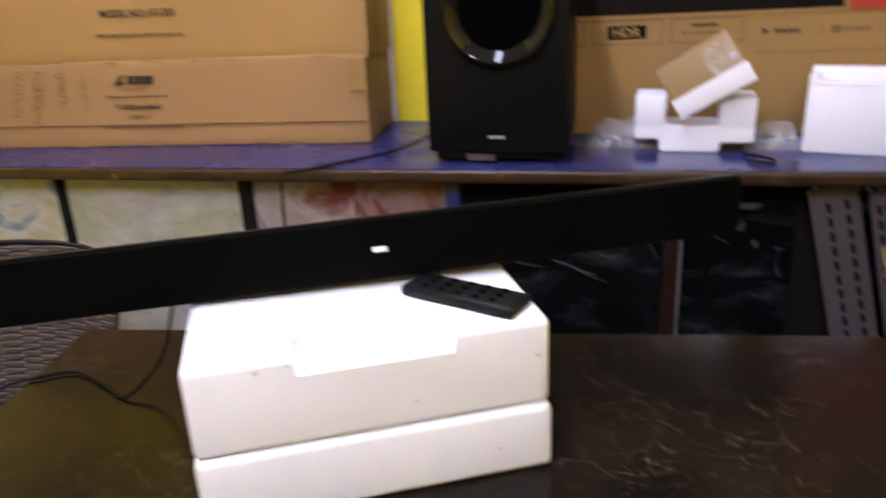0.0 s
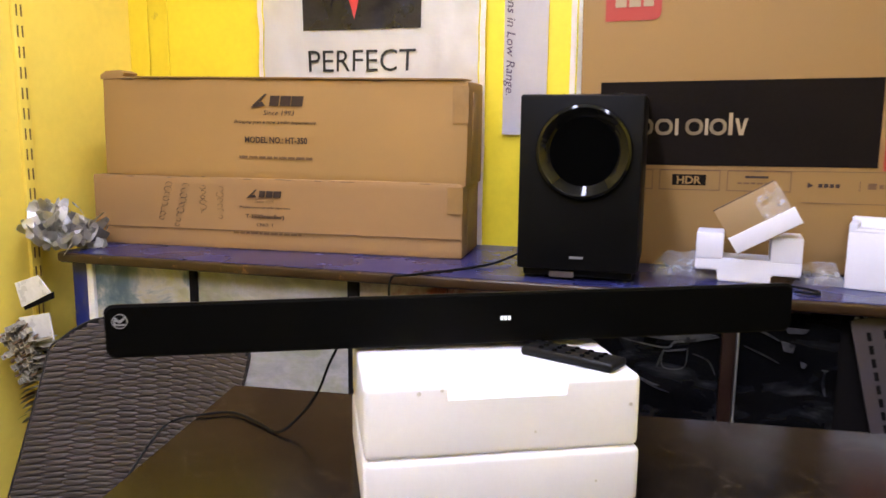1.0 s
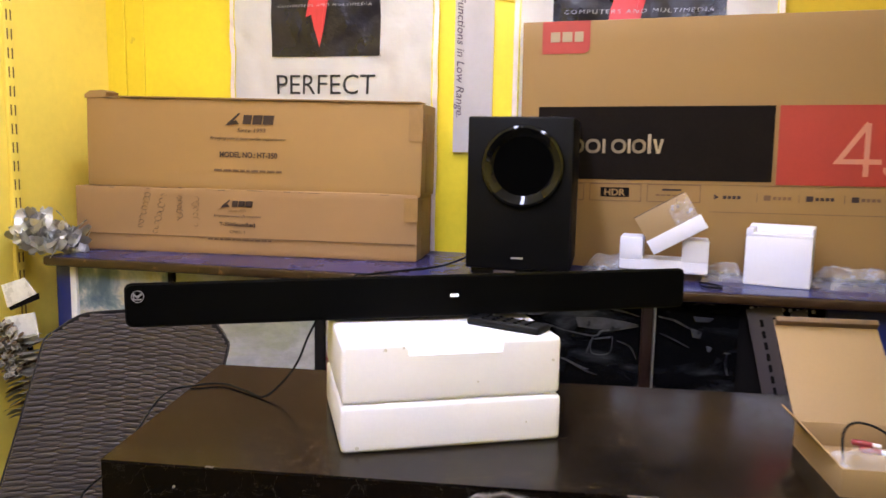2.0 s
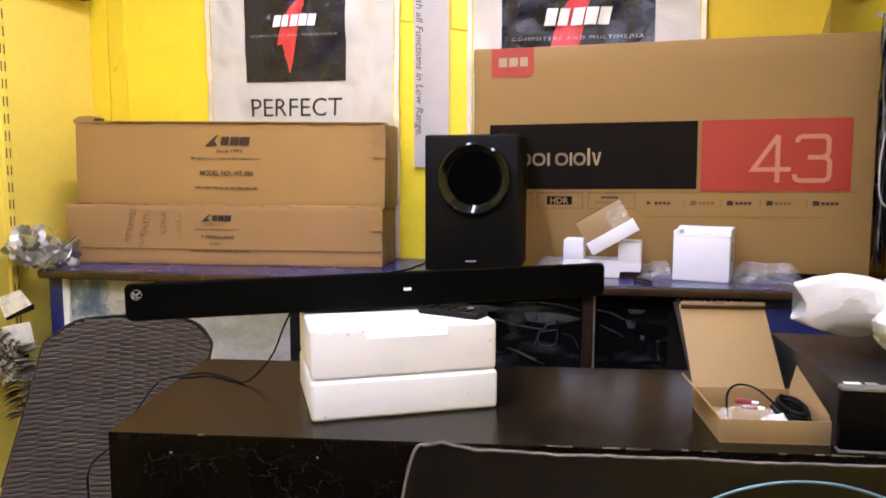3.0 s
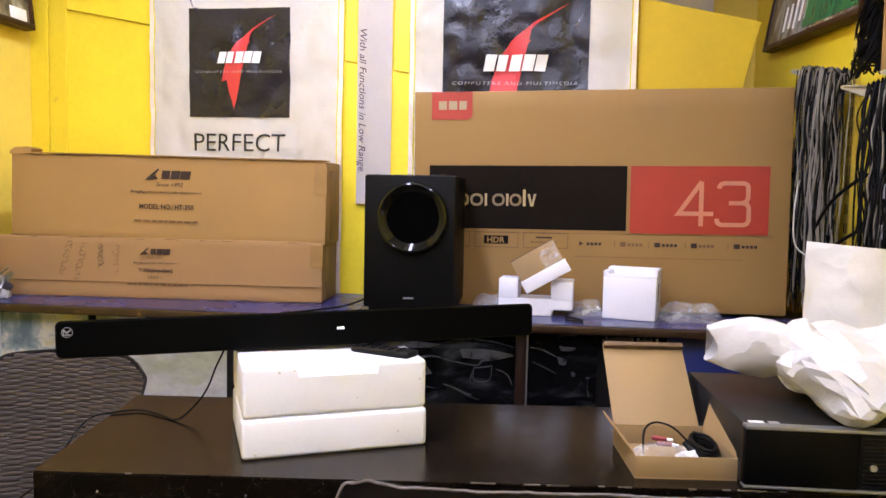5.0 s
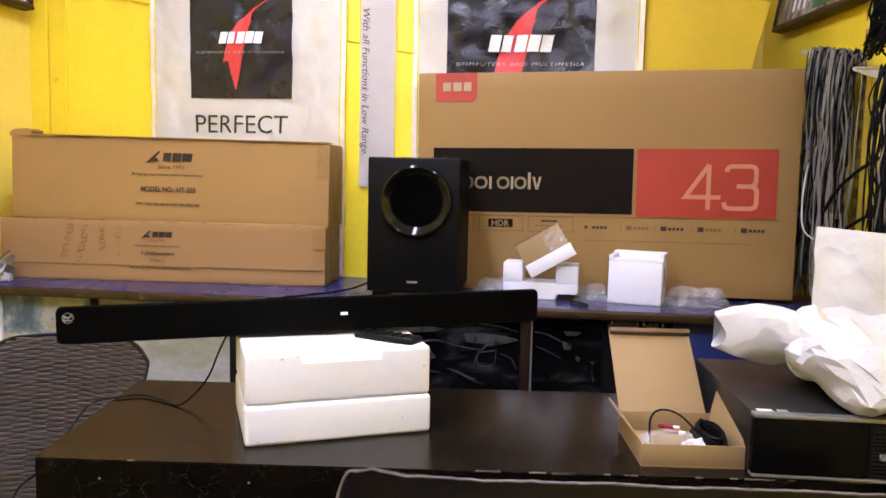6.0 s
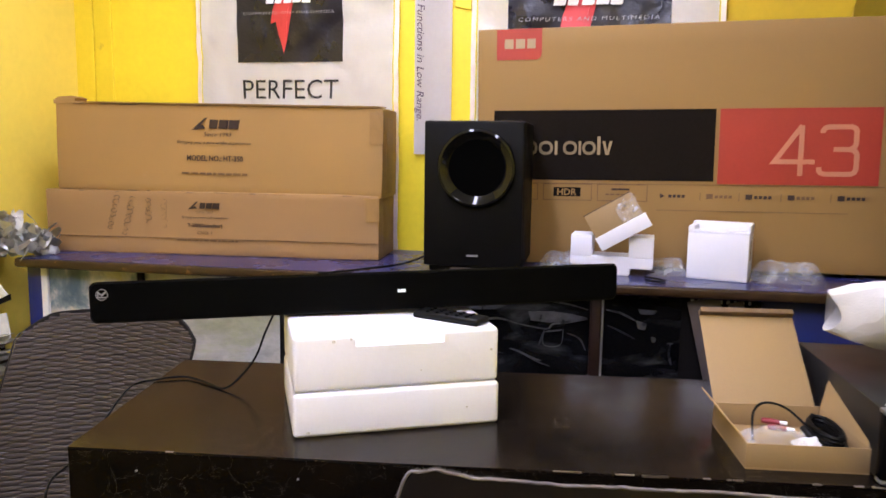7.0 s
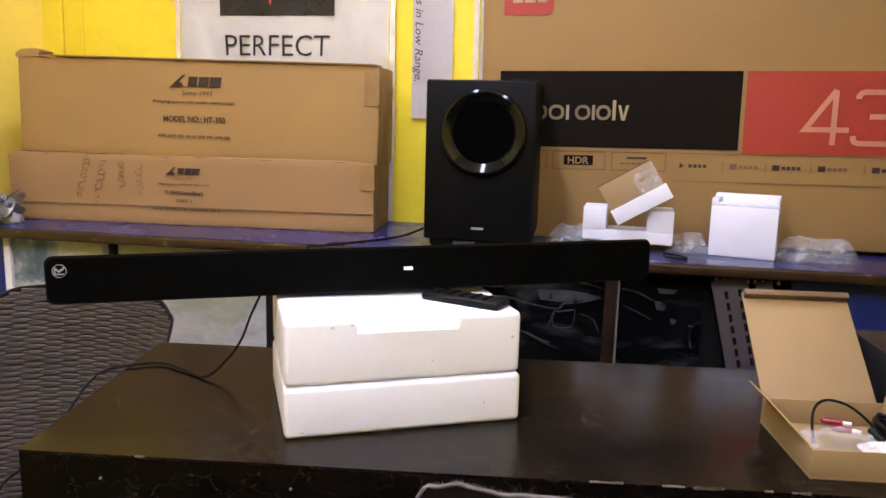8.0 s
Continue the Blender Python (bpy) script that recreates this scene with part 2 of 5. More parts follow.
M_SLOT = surface("shaded_slot", (0.16, 0.10, 0.025), 0.8)
M_SILVER_TRIM = plain("silver_trim", (0.22, 0.22, 0.22), 0.4, 0.6)
M_LEATHER = surface("worn_black_leatherette", (0.010, 0.0065, 0.007), 0.42, vary=0.3, big=9, fine=140, relief=0.35, depth=0.0015, spots=((0.06, 0.04, 0.035), 14, 0.66))
M_PIPING = surface("frayed_grey_piping", (0.155, 0.138, 0.138), 0.8, vary=0.3, big=60)
M_BLUE_TRIM = surface("pale_blue_trim", (0.10, 0.20, 0.27), 0.5, vary=0.2, big=30)
M_FRAME = surface("dark_picture_frame", (0.045, 0.020, 0.009), 0.45, vary=0.3, big=12, spec=0.15)
M_BRACKET_WHITE = surface("white_steel_bracket", (0.66, 0.62, 0.50), 0.45, vary=0.15, big=20)
M_SEA = picture("landscape_print", [(0.36, (0.20, 0.30, 0.40)), (0.44, (0.40, 0.52, 0.60)), (0.50, (0.92, 0.92, 0.90)), (0.58, (0.80, 0.78, 0.50)), (0.68, (0.92, 0.90, 0.72))], 5.0, (1, 1, 1.6))
M_SEA2 = picture("valley_print", [(0.3, (0.66, 0.68, 0.62)), (0.45, (0.95, 0.93, 0.90)), (0.58, (0.72, 0.74, 0.54)), (0.75, (0.92, 0.90, 0.76))], 4.0, (1, 1, 1.8))
M_ROSE = picture("rose_print", [(0.3, (0.58, 0.46, 0.49)), (0.5, (0.74, 0.66, 0.66)), (0.62, (0.30, 0.08, 0.07)), (0.75, (0.35, 0.16, 0.14))], 6.0)
M_RED_FLOWER = picture("red_flower_print", [(0.32, (0.42, 0.20, 0.20)), (0.45, (0.30, 0.05, 0.05)), (0.55, (0.48, 0.34, 0.34)), (0.68, (0.26, 0.05, 0.05))], 9.0)
M_NIGHT = picture("dark_interior_print", [(0.45, (0.007, 0.007, 0.008)), (0.58, (0.018, 0.019, 0.022)), (0.68, (0.07, 0.075, 0.085)), (0.78, (0.020, 0.021, 0.025))], 6.0, (1, 1, 2.6), 0.16, 0.5)
M_PHOTO = picture("street_photo_print", [(0.35, (0.03, 0.03, 0.025)), (0.5, (0.18, 0.15, 0.10)), (0.6, (0.40, 0.40, 0.36)), (0.7, (0.05, 0.05, 0.05))], 9.0, (1, 1, 0.5))
M_GREEN = surface("green_photo_print", (0.015, 0.16, 0.05), 0.3, vary=0.3, big=8)

# ---- builders ----


def mesh_of(name, bm, mat, smooth=None):
    me = bpy.data.meshes.new(name)
    bmesh.ops.recalc_face_normals(bm, faces=bm.faces)
    bm.to_mesh(me)
    bm.free()
    me.materials.append(mat)
    if smooth is not None:
        for p in me.polygons:
            p.use_smooth = True
        me.set_sharp_from_angle(angle=radians(smooth))
    return me


def part(name, bm, mat, parent=None, label="", at=None, smooth=35):
    ob = new(name, mesh_of(name, bm, mat, smooth))
    if parent is not None:
        ob.parent = parent
    if at is not None:
        ob.matrix_basis = at
    if label:
        tagged(ob, label)
    return ob


def thing(name, at, label, category, group="", kind=""):
    ob = new(name)
    ob.empty_display_size = 0.05
    ob.matrix_basis = at
    return tagged(ob, label, category, group, kind)


def slab(x0, x1, y0, y1, z0, z1, bevel=0.0, seg=2, bm=None, turn=None):
    """A box between the given limits, with rounded edges."""
    bm = bm or bmesh.new()
    got = bmesh.ops.create_cube(bm, size=1.0)["verts"]
    m = Matrix.Translation(((x0 + x1) / 2, (y0 + y1) / 2, (z0 + z1) / 2)) @ Matrix.Diagonal((x1 - x0, y1 - y0, z1 - z0, 1))
    bmesh.ops.transform(bm, matrix=(turn @ m) if turn else m, verts=got)
    if bevel:
        edges = list({e for v in got for e in v.link_edges})
        bmesh.ops.bevel(bm, geom=edges, offset=bevel, segments=seg, affect="EDGES", profile=0.5)
    return bm


def prism(points, z0, z1, bm=None, axis="z"):
    """A flat outline pushed from z0 to z1 along an axis."""
    bm = bm or bmesh.new()

    def put(a, b, c):
        return {"z": (a, b, c), "y": (a, c, b), "x": (c, a, b)}[axis]
    lo = [bm.verts.new(put(a, b, z0)) for a, b in points]
    hi = [bm.verts.new(put(a, b, z1)) for a, b in points]
    n = len(points)
    bm.faces.new(lo)
    bm.faces.new(hi)
    for i in range(n):
        bm.faces.new((lo[i], lo[(i + 1) % n], hi[(i + 1) % n], hi[i]))
    bmesh.ops.recalc_face_normals(bm, faces=bm.faces)
    return bm


def worn_slab(x0, x1, y0, y1, z0, z1, cuts=8, rough=0.002, bevel=0.003, seed=0.0):
    """A carton's body: a box whose faces bulge a little and whose edges are not quite straight."""
    bm = slab(x0, x1, y0, y1, z0, z1, bevel, 2)
    long_ones = [e for e in bm.edges if e.calc_length() > 0.04]
    bmesh.ops.subdivide_edges(bm, edges=long_ones, cuts=cuts, use_grid_fill=True)
    for v in bm.verts:
        p = v.co
        d = noise.noise_vector(Vector((p.x * 7 + seed, p.y * 7, p.z * 7)))
        v.co = p + Vector((d.x * 0.6, d.y, d.z * 0.8)) * rough
    return bm


def rounded_rect(w, h, r, n=6):
    pts = []
    for cx, cz, a0 in ((w - r, r, -90), (w - r, h - r, 0), (r, h - r, 90), (r, r, 180)):
        for i in range(n + 1):
            a = radians(a0 + 90 * i / n)
            pts.append((cx + r * math.cos(a), cz + r * math.sin(a)))
    return pts


def lathe(profile, n=48, axis="y"):
    """A turned shape: (radius, along) pairs round an axis."""
    bm = bmesh.new()
    rings = []
    for r, h in profile:
        ring = []
        for i in range(n):
            a = 2 * math.pi * i / n
            c, s = r * math.cos(a), r * math.sin(a)
            ring.append(bm.verts.new((c, h, s) if axis == "y" else (c, s, h)))
        rings.append(ring)
    for a, b in zip(rings, rings[1:]):
        for i in range(n):
            bm.faces.new((a[i], a[(i + 1) % n], b[(i + 1) % n], b[i]))
    return bm


def tube(points, radius, sides=6, bm=None):
    """A cable along smoothed points."""
    bm = bm or bmesh.new()
    pts = [Vector(p) for p in points]
    fine = []
    for i in range(len(pts) - 1):
        p0, p1, p2, p3 = pts[max(i - 1, 0)], pts[i], pts[i + 1], pts[min(i + 2, len(pts) - 1)]
        for k in range(5):
            t = k / 5
            fine.append(0.5 * (2 * p1 + (p2 - p0) * t + (2 * p0 - 5 * p1 + 4 * p2 - p3) * t * t + (3 * p1 - p0 - 3 * p2 + p3) * t ** 3))
    fine.append(pts[-1])
    prev = None
    for i, p in enumerate(fine):
        d = (fine[min(i + 1, len(fine) - 1)] - fine[max(i - 1, 0)]).normalized()
        side = d.cross(Vector((0.3, 0.9, 0.31))).normalized()
        up = d.cross(side)
        ring = [bm.verts.new(p + radius * (math.cos(a) * side + math.sin(a) * up)) for a in (2 * math.pi * j / sides for j in range(sides))]
        if prev:
            for j in range(sides):
                bm.faces.new((prev[j], prev[(j + 1) % sides], ring[(j + 1) % sides], ring[j]))
        else:
            bm.faces.new(ring)
        prev = ring
    bm.faces.new(prev)
    return bm


def grid(nx, ny, fn):
    bm = bmesh.new()
    rows = [[bm.verts.new(fn(i / nx, j / ny)) for i in range(nx + 1)] for j in range(ny + 1)]
    for j in range(ny):
        for i in range(nx):
            bm.faces.new((rows[j][i], rows[j][i + 1], rows[j + 1][i + 1], rows[j + 1][i]))
    return bm


def lettering(name, text, size, mat, parent, at, shear=0.0, spacing=1.0, width=None, offset=0.0):
    """Words as a mesh, lying in the local x-z plane and facing -y, from their lower left corner."""
    cu = bpy.data.curves.new(name, "FONT")
    cu.body, cu.size, cu.shear, cu.space_character, cu.extrude, cu.offset = text, size, shear, spacing, 0.0003, offset
    cu.resolution_u = 3
    tmp = new(name, cu)
    me = bpy.data.meshes.new_from_object(tmp.evaluated_get(bpy.context.evaluated_depsgraph_get()))
    bpy.data.objects.remove(tmp)
    lo = [min(v.co[i] for v in me.vertices) for i in (0, 1)]
    wide = max(v.co[0] for v in me.vertices) - lo[0]
    k = width / wide if width else 1.0
    for v in me.vertices:
        v.co = Vector(((v.co.x - lo[0]) * k, -v.co.z, (v.co.y - lo[1])))
    me.materials.clear()
    me.materials.append(mat)
    ob = new(name, me)
    ob.parent = parent
    ob.matrix_basis = at
    return ob


def plate(x0, x1, z0, z1, y=-0.0012, thick=0.0012, bm=None, lean=0.0):
    """A thin printed patch on a front face at y = 0."""
    return prism([(x0, z0), (x1, z0), (x1 + lean, z1), (x0 + lean, z1)], y, y + thick * 0.9, bm, "y")


def words(name, x0, x1, z, h, mat, parent, seed=1, lean=0.0):
    """A line of unreadable words, each a plain bar."""
    rnd = random.Random(seed)
    x = x0
    while x < x1 - h:
        w = min(h * rnd.uniform(1.6, 4.2), x1 - x)
        part(name, plate(x, x + w, z, z + h, y=-0.0022, thick=0.0022, lean=lean), mat, parent)
        x += w + h * 0.7

# ---- the room ----
WALL_Y, LEFT_X, RIGHT_X, RECESS_Y, BACK_Y, TOP_Z = 1.775, -1.505, 1.03, 2.54, -2.4, 2.6


def setting(name, bm, mat, label, category, smooth=None):
    ob = new(name, mesh_of(name, bm, mat, smooth))
    return tagged(ob, label, category, kind="structure")


setting("floor", slab(LEFT_X - 0.1, RIGHT_X + 0.1, BACK_Y - 0.1, RECESS_Y + 0.1, -0.1, 0.0), M_FLOOR, "grey tiled shop floor", "floor")
setting("ceiling", slab(LEFT_X - 0.1, RIGHT_X + 0.1, BACK_Y - 0.1, RECESS_Y + 0.1, TOP_Z, TOP_Z + 0.1), M_CEIL, "plain off-white painted ceiling", "ceiling")
setting("wall_north", slab(LEFT_X - 0.1, 0.50, WALL_Y, WALL_Y + 0.1, 0, TOP_Z), M_YELLOW, "bright yellow painted back wall with stains", "wall")
setting("wall_recess", slab(0.50, RIGHT_X + 0.1, RECESS_Y, RECESS_Y + 0.1, 0, TOP_Z), M_YELLOW_SIDE, "pale yellow painted wall of a recess", "wall")
# paler than the back wall to carry the light falling on it
setting("wall_west", slab(LEFT_X - 0.1, LEFT_X, BACK_Y, WALL_Y, 0, TOP_Z), M_YELLOW_SIDE, "yellow painted side wall, coloured paler for the light on it", "wall")
setting("wall_east", slab(RIGHT_X, RIGHT_X + 0.1, BACK_Y, RECESS_Y, 0, TOP_Z), M_YELLOW, "yellow painted side wall behind hanging cables", "wall")
# added out of view: closes the room and keeps reflections dark
setting("wall_south", slab(LEFT_X - 0.1, RIGHT_X + 0.1, BACK_Y - 0.1, BACK_Y, 0, TOP_Z), M_WALL, "plain unseen wall added to close the shop", "wall")
setting("wall_return", slab(0.50, 0.52, WALL_Y + 0.1, RECESS_Y, 0, TOP_Z), M_YELLOW_SIDE, "yellow painted return of the recess", "wall")

# flat trims and boards of the back wall
setting("trim_corner", slab(LEFT_X, -1.44, WALL_Y - 0.012, WALL_Y, 0.0, TOP_Z, 0.002), M_YELLOW_BOARD, "yellow painted corner board", "trim")
setting("trim_corner_inner", slab(-1.438, -1.375, WALL_Y - 0.008, WALL_Y, 0.0, TOP_Z, 0.002), M_YELLOW_BOARD, "yellow painted inner corner board", "trim")


def wall_board(name, points, y, thick, mat, label):
    bm = prism(points, y - thick, y, None, "y")
    bmesh.ops.bevel(bm, geom=bm.edges[:], offset=0.002, segments=1, affect="EDGES")
    ob = part(name, bm, mat)
    return tagged(ob, label, "board", kind="structure")


wall_board("trim_board_upper", [(-1.372, 1.792), (-1.066, 1.737), (-1.066, 2.5), (-1.372, 2.5)], WALL_Y, 0.010, M_YELLOW, "yellow painted upper wall board with a slanting lower edge")
wall_board("trim_board_middle", [(-0.410, 1.620), (-0.372, 1.612), (-0.372, 2.5), (-0.410, 2.5)], WALL_Y, 0.006, M_YELLOW, "narrow yellow painted upper wall board")
wall_board("trim_board_inner", [(-0.252, 1.590), (-0.202, 1.580), (-0.202, 2.5), (-0.252, 2.5)], WALL_Y, 0.006, M_YELLOW, "narrow yellow painted upper wall board")
setting("trim_grey_panel", slab(0.53, 0.86, RECESS_Y - 0.03, RECESS_Y, 1.905, 2.45, 0.003), M_STRIP, "pale grey panel on the recess wall", "panel")
wall_board("yellow_board", [(0.498, 0.9), (0.74, 0.9), (0.807, 1.53), (0.852, 1.729), (0.70, 1.762), (0.498, 1.806)], WALL_Y + 0.015, 0.02, M_OLD_BOARD, "yellow painted board leaning over the recess")

# slotted wall uprights on the side wall


def wall_upright(y, z0, z1, x, face, label):
    ob = thing("slotted_upright", pose(x, y, z0, 0, 0, face), label, "shelf rail", "slotted uprights")
    part("channel", slab(0, 0.012, -0.016, 0.016, 0, z1 - z0, 0.002), M_YELLOW_SIDE, ob)
    me = mesh_of("slot", slab(0.0115, 0.0135, -0.0018, 0.0018, 0.0, 0.028), M_SLOT)
    for k in range(int((z1 - z0) / 0.05)):
        for s in (-0.007, 0.007):
            hole = new("slot", me)
            hole.parent = ob
            hole.matrix_basis = pose(0, s, 0.02 + k * 0.05)
    return ob


wall_upright(1.355, 0.02, 2.3, LEFT_X, 0, "yellow painted slotted steel upright on the side wall")
wall_upright(1.10, 0.9, 2.3, RIGHT_X, 180, "yellow painted slotted steel upright behind the cables")
wall_upright(1.50, 0.9, 2.3, RIGHT_X, 180, "yellow painted slotted steel upright behind the cables")

# ceiling lights, all out of view; the last is added to brighten front faces
LIGHT_SPOTS = [(-0.35, 0.72), (0.45, -0.75), (-0.65, -0.75)]
M_TUBE = lamp_material("lit_tube", (0.88, 0.90, 1.27), LAMP)


def ceiling_light(x, y):
    ob = thing("ceiling_light", pose(x, y, TOP_Z), "unseen white batten ceiling light with a lit diffuser", "ceiling light", "ceiling lights")
    part("housing", slab(-0.09, 0.09, -0.60, 0.60, -0.05, 0, 0.006), M_WHITE_TRIM, ob)
    part("diffuser", slab(-0.07, 0.07, -0.57, 0.57, -0.085, -0.052, 0.012, 3), M_TUBE, ob, "lit white diffuser")


for spot in LIGHT_SPOTS:
    ceiling_light(*spot)

# ---- the counter along the back wall ----
COUNTER_Z = 0.872
CX0, CX1 = -1.362, RIGHT_X


def front_y(x):
    return 1.286 + (x + 1.345) * 0.031


counter = thing("counter", pose(0, 0, 0), "long counter with a blue laminate top and worn brown edging", "counter")
part("worktop", prism([(CX0, front_y(CX0) + 0.012), (CX1, front_y(CX1) + 0.012), (CX1, WALL_Y), (CX0, WALL_Y)], COUNTER_Z - 0.026, COUNTER_Z), M_BLUE, counter, "dark blue laminate worktop")
SLOPE = math.degrees(math.atan(0.031))
part("edging", slab(0, (CX1 - CX0) / math.cos(radians(SLOPE)), 0, 0.012, -0.023, -0.0005, 0.005, 3), M_EDGE, counter, "worn brown wooden edging", pose(CX0, front_y(CX0), COUNTER_Z, 0, 0, SLOPE))
part("carcass", prism([(CX0 + 0.03, front_y(CX0) + 0.06), (CX1, front_y(CX1) + 0.06), (CX1, WALL_Y - 0.01), (CX0 + 0.03, WALL_Y - 0.01)], 0.0, COUNTER_Z - 0.028), M_CARCASS, counter)
FACE = pose(CX0, front_y(CX0) + 0.045, 0, 0, 0, SLOPE)


def fx(x):
    return (x - CX0) / math.cos(radians(SLOPE))


part("end_panel", slab(fx(-1.360), fx(-1.318), 0, 0.3, 0, COUNTER_Z - 0.03, 0.002), M_BLUE_PANEL, counter, "dark blue end panel", FACE)
part("end_strip", slab(fx(-1.317), fx(-1.298), -0.002, 0.02, 0, COUNTER_Z - 0.03, 0.002), M_WHITE_TRIM, counter, "white upright strip", FACE)
part("blue_panel", slab(fx(0.565), fx(1.02), 0, 0.02, 0, COUNTER_Z - 0.03, 0.001), M_BLUE_PANEL, counter, "dark blue front panel", FACE)
for x, w in ((-1.016, 0.016), (-0.608, 0.024), (0.186, 0.026)):
    part("front_bar", slab(fx(x) - w / 2, fx(x) + w / 2, -0.006, 0.02, 0, COUNTER_Z - 0.03, 0.002), M_BAR if x > 0 else M_CARCASS, counter, "dark upright bar", FACE)
part("front_bar", slab(fx(-0.214), fx(-0.188), -0.004, 0.02, 0, COUNTER_Z - 0.03, 0.002), M_BLUE_PANEL, counter, "blue upright bar", FACE)
part("front_bar_edge", slab(fx(0.2005), fx(0.2045), -0.008, 0.018, 0, COUNTER_Z - 0.03, 0.001), M_SILVER_TRIM, counter, "thin bright strip", FACE)


def front_poster(x0, x1, mat, label):
    bm = grid(14, 14, lambda u, v: (fx(x0) + u * (fx(x1) - fx(x0)), 0.006 + 0.002 * math.sin(u * 9 + v * 4), 0.12 + v * (COUNTER_Z - 0.152)))
    bmesh.ops.solidify(bm, geom=bm.faces[:], thickness=0.003)
    ob = part("poster", bm, mat, None, "", FACE)
    tagged(ob, label, "poster", "posters on the counter front")
    return ob


front_poster(-1.296, -1.026, M_SEA, "landscape print of sea and meadow on the counter front")
front_poster(-1.006, -0.622, M_SEA2, "pale valley landscape print on the counter front")
front_poster(-0.594, -0.392, M_ROSE, "pale rose coloured print on the counter front")
front_poster(-0.390, -0.216, M_RED_FLOWER, "reddish flower print on the counter front")
front_poster(-0.186, 0.171, M_NIGHT, "glossy dark print of a vehicle cabin on the counter front")
front_poster(0.206, 0.385, M_NIGHT, "glossy dark print of a vehicle interior on the counter front")
front_poster(0.475, 0.560, M_NIGHT, "glossy dark print beside the blue panel")


def printed_line(points, width, parent, mat):
    """A flat printed stroke through the points, on the counter front."""
    pts = [Vector((fx(x), 0, z)) for x, z in points]
    fine = []
    for a, b, c, d in zip([pts[0]] + pts[:-2], pts[:-1], pts[1:], pts[2:] + [pts[-1]]):
        for k in range(6):
            t = k / 6
            fine.append(0.5 * (2 * b + (c - a) * t + (2 * a - 5 * b + 4 * c - d) * t * t + (3 * b - a - 3 * c + d) * t ** 3))
    fine.append(pts[-1])
    bm = bmesh.new()
    prev = None
    for i, p in enumerate(fine):
        go = (fine[min(i + 1, len(fine) - 1)] - fine[max(i - 1, 0)]).normalized()
        side = Vector((-go.z, 0, go.x)) * width * 0.5 * (0.35 + 0.65 * math.sin(math.pi * (i + 0.5) / len(fine)))
        row = [bm.verts.new((q.x, -0.0015, q.z)) for q in (p - side, p + side)]
        if prev:
            bm.faces.new((prev[0], prev[1], row[1], row[0]))
        prev = row
    bmesh.ops.solidify(bm, geom=bm.faces[:], thickness=0.0012)
    return part("stroke", bm, mat, parent)


def cabin_shapes():
    """Dim grey dashboard, screen and seat shapes of the vehicle cabin prints."""
    ob = thing("cabin_print_shapes", FACE, "dim grey dashboard shapes printed on the dark cabin poster", "print")
    shapes = [
        [(0.024, 0.789), (0.083, 0.792), (0.131, 0.787), (0.165, 0.780), (0.138, 0.771), (0.073, 0.764), (0.031, 0.767)],
        [(0.066, 0.742), (0.108, 0.749), (0.104, 0.745), (0.069, 0.739)],
        [(-0.165, 0.800), (-0.090, 0.806), (-0.030, 0.800), (-0.060, 0.790), (-0.130, 0.786)],
        [(-0.120, 0.742), (-0.070, 0.748), (-0.050, 0.720), (-0.100, 0.705)],
        [(0.285, 0.808), (0.330, 0.806), (0.322, 0.797), (0.292, 0.796)],
        [(0.281, 0.780), (0.307, 0.774), (0.303, 0.757), (0.287, 0.760)],
        [(0.318, 0.742), (0.330, 0.738), (0.327, 0.728), (0.320, 0.730)]]
    for outline in shapes:
        part("shape", prism([(fx(x), z) for x, z in outline], -0.0015, 0.0005, None, "y"), M_SEAM, ob)
    strokes = [
        ([(0.001, 0.757), (0.068, 0.748), (0.085, 0.761), (0.120, 0.766), (0.168, 0.778)], 0.005, M_SEAM_PALE),
        ([(-0.010, 0.815), (0.060, 0.818), (0.120, 0.812), (0.168, 0.800)], 0.005, M_SEAM),
        ([(0.064, 0.745), (0.064, 0.708), (0.104, 0.710), (0.110, 0.751)], 0.003, M_SEAM_PALE),
        ([(0.052, 0.707), (0.065, 0.744)], 0.005, M_SEAM),
        ([(-0.020, 0.694), (0.004, 0.687), (0.042, 0.671), (0.060, 0.668)], 0.005, M_SEAM_PALE),
        ([(0.010, 0.684), (0.050, 0.664), (0.079, 0.655)], 0.004, M_SEAM),
        ([(-0.170, 0.770), (-0.110, 0.760), (-0.050, 0.768), (0.000, 0.757)], 0.006, M_SEAM_PALE),
        ([(-0.150, 0.720), (-0.090, 0.690), (-0.030, 0.680)], 0.005, M_SEAM),
        ([(0.120, 0.740), (0.150, 0.728), (0.165, 0.700)], 0.004, M_SEAM),
        ([(0.210, 0.803), (0.245, 0.796), (0.278, 0.780)], 0.005, M_SEAM_PALE),
        ([(0.215, 0.765), (0.250, 0.750), (0.280, 0.735)], 0.004, M_SEAM),
        ([(0.285, 0.835), (0.305, 0.840), (0.330, 0.837)], 0.005, M_SEAM),
        ([(0.363, 0.726), (0.361, 0.700), (0.367, 0.677)], 0.006, M_SEAM),
        ([(0.356, 0.728), (0.370, 0.728)], 0.003, M_SEAM_PALE)]
    for line, width, mat in strokes:
        printed_line(line, width, ob, mat)


cabin_shapes()


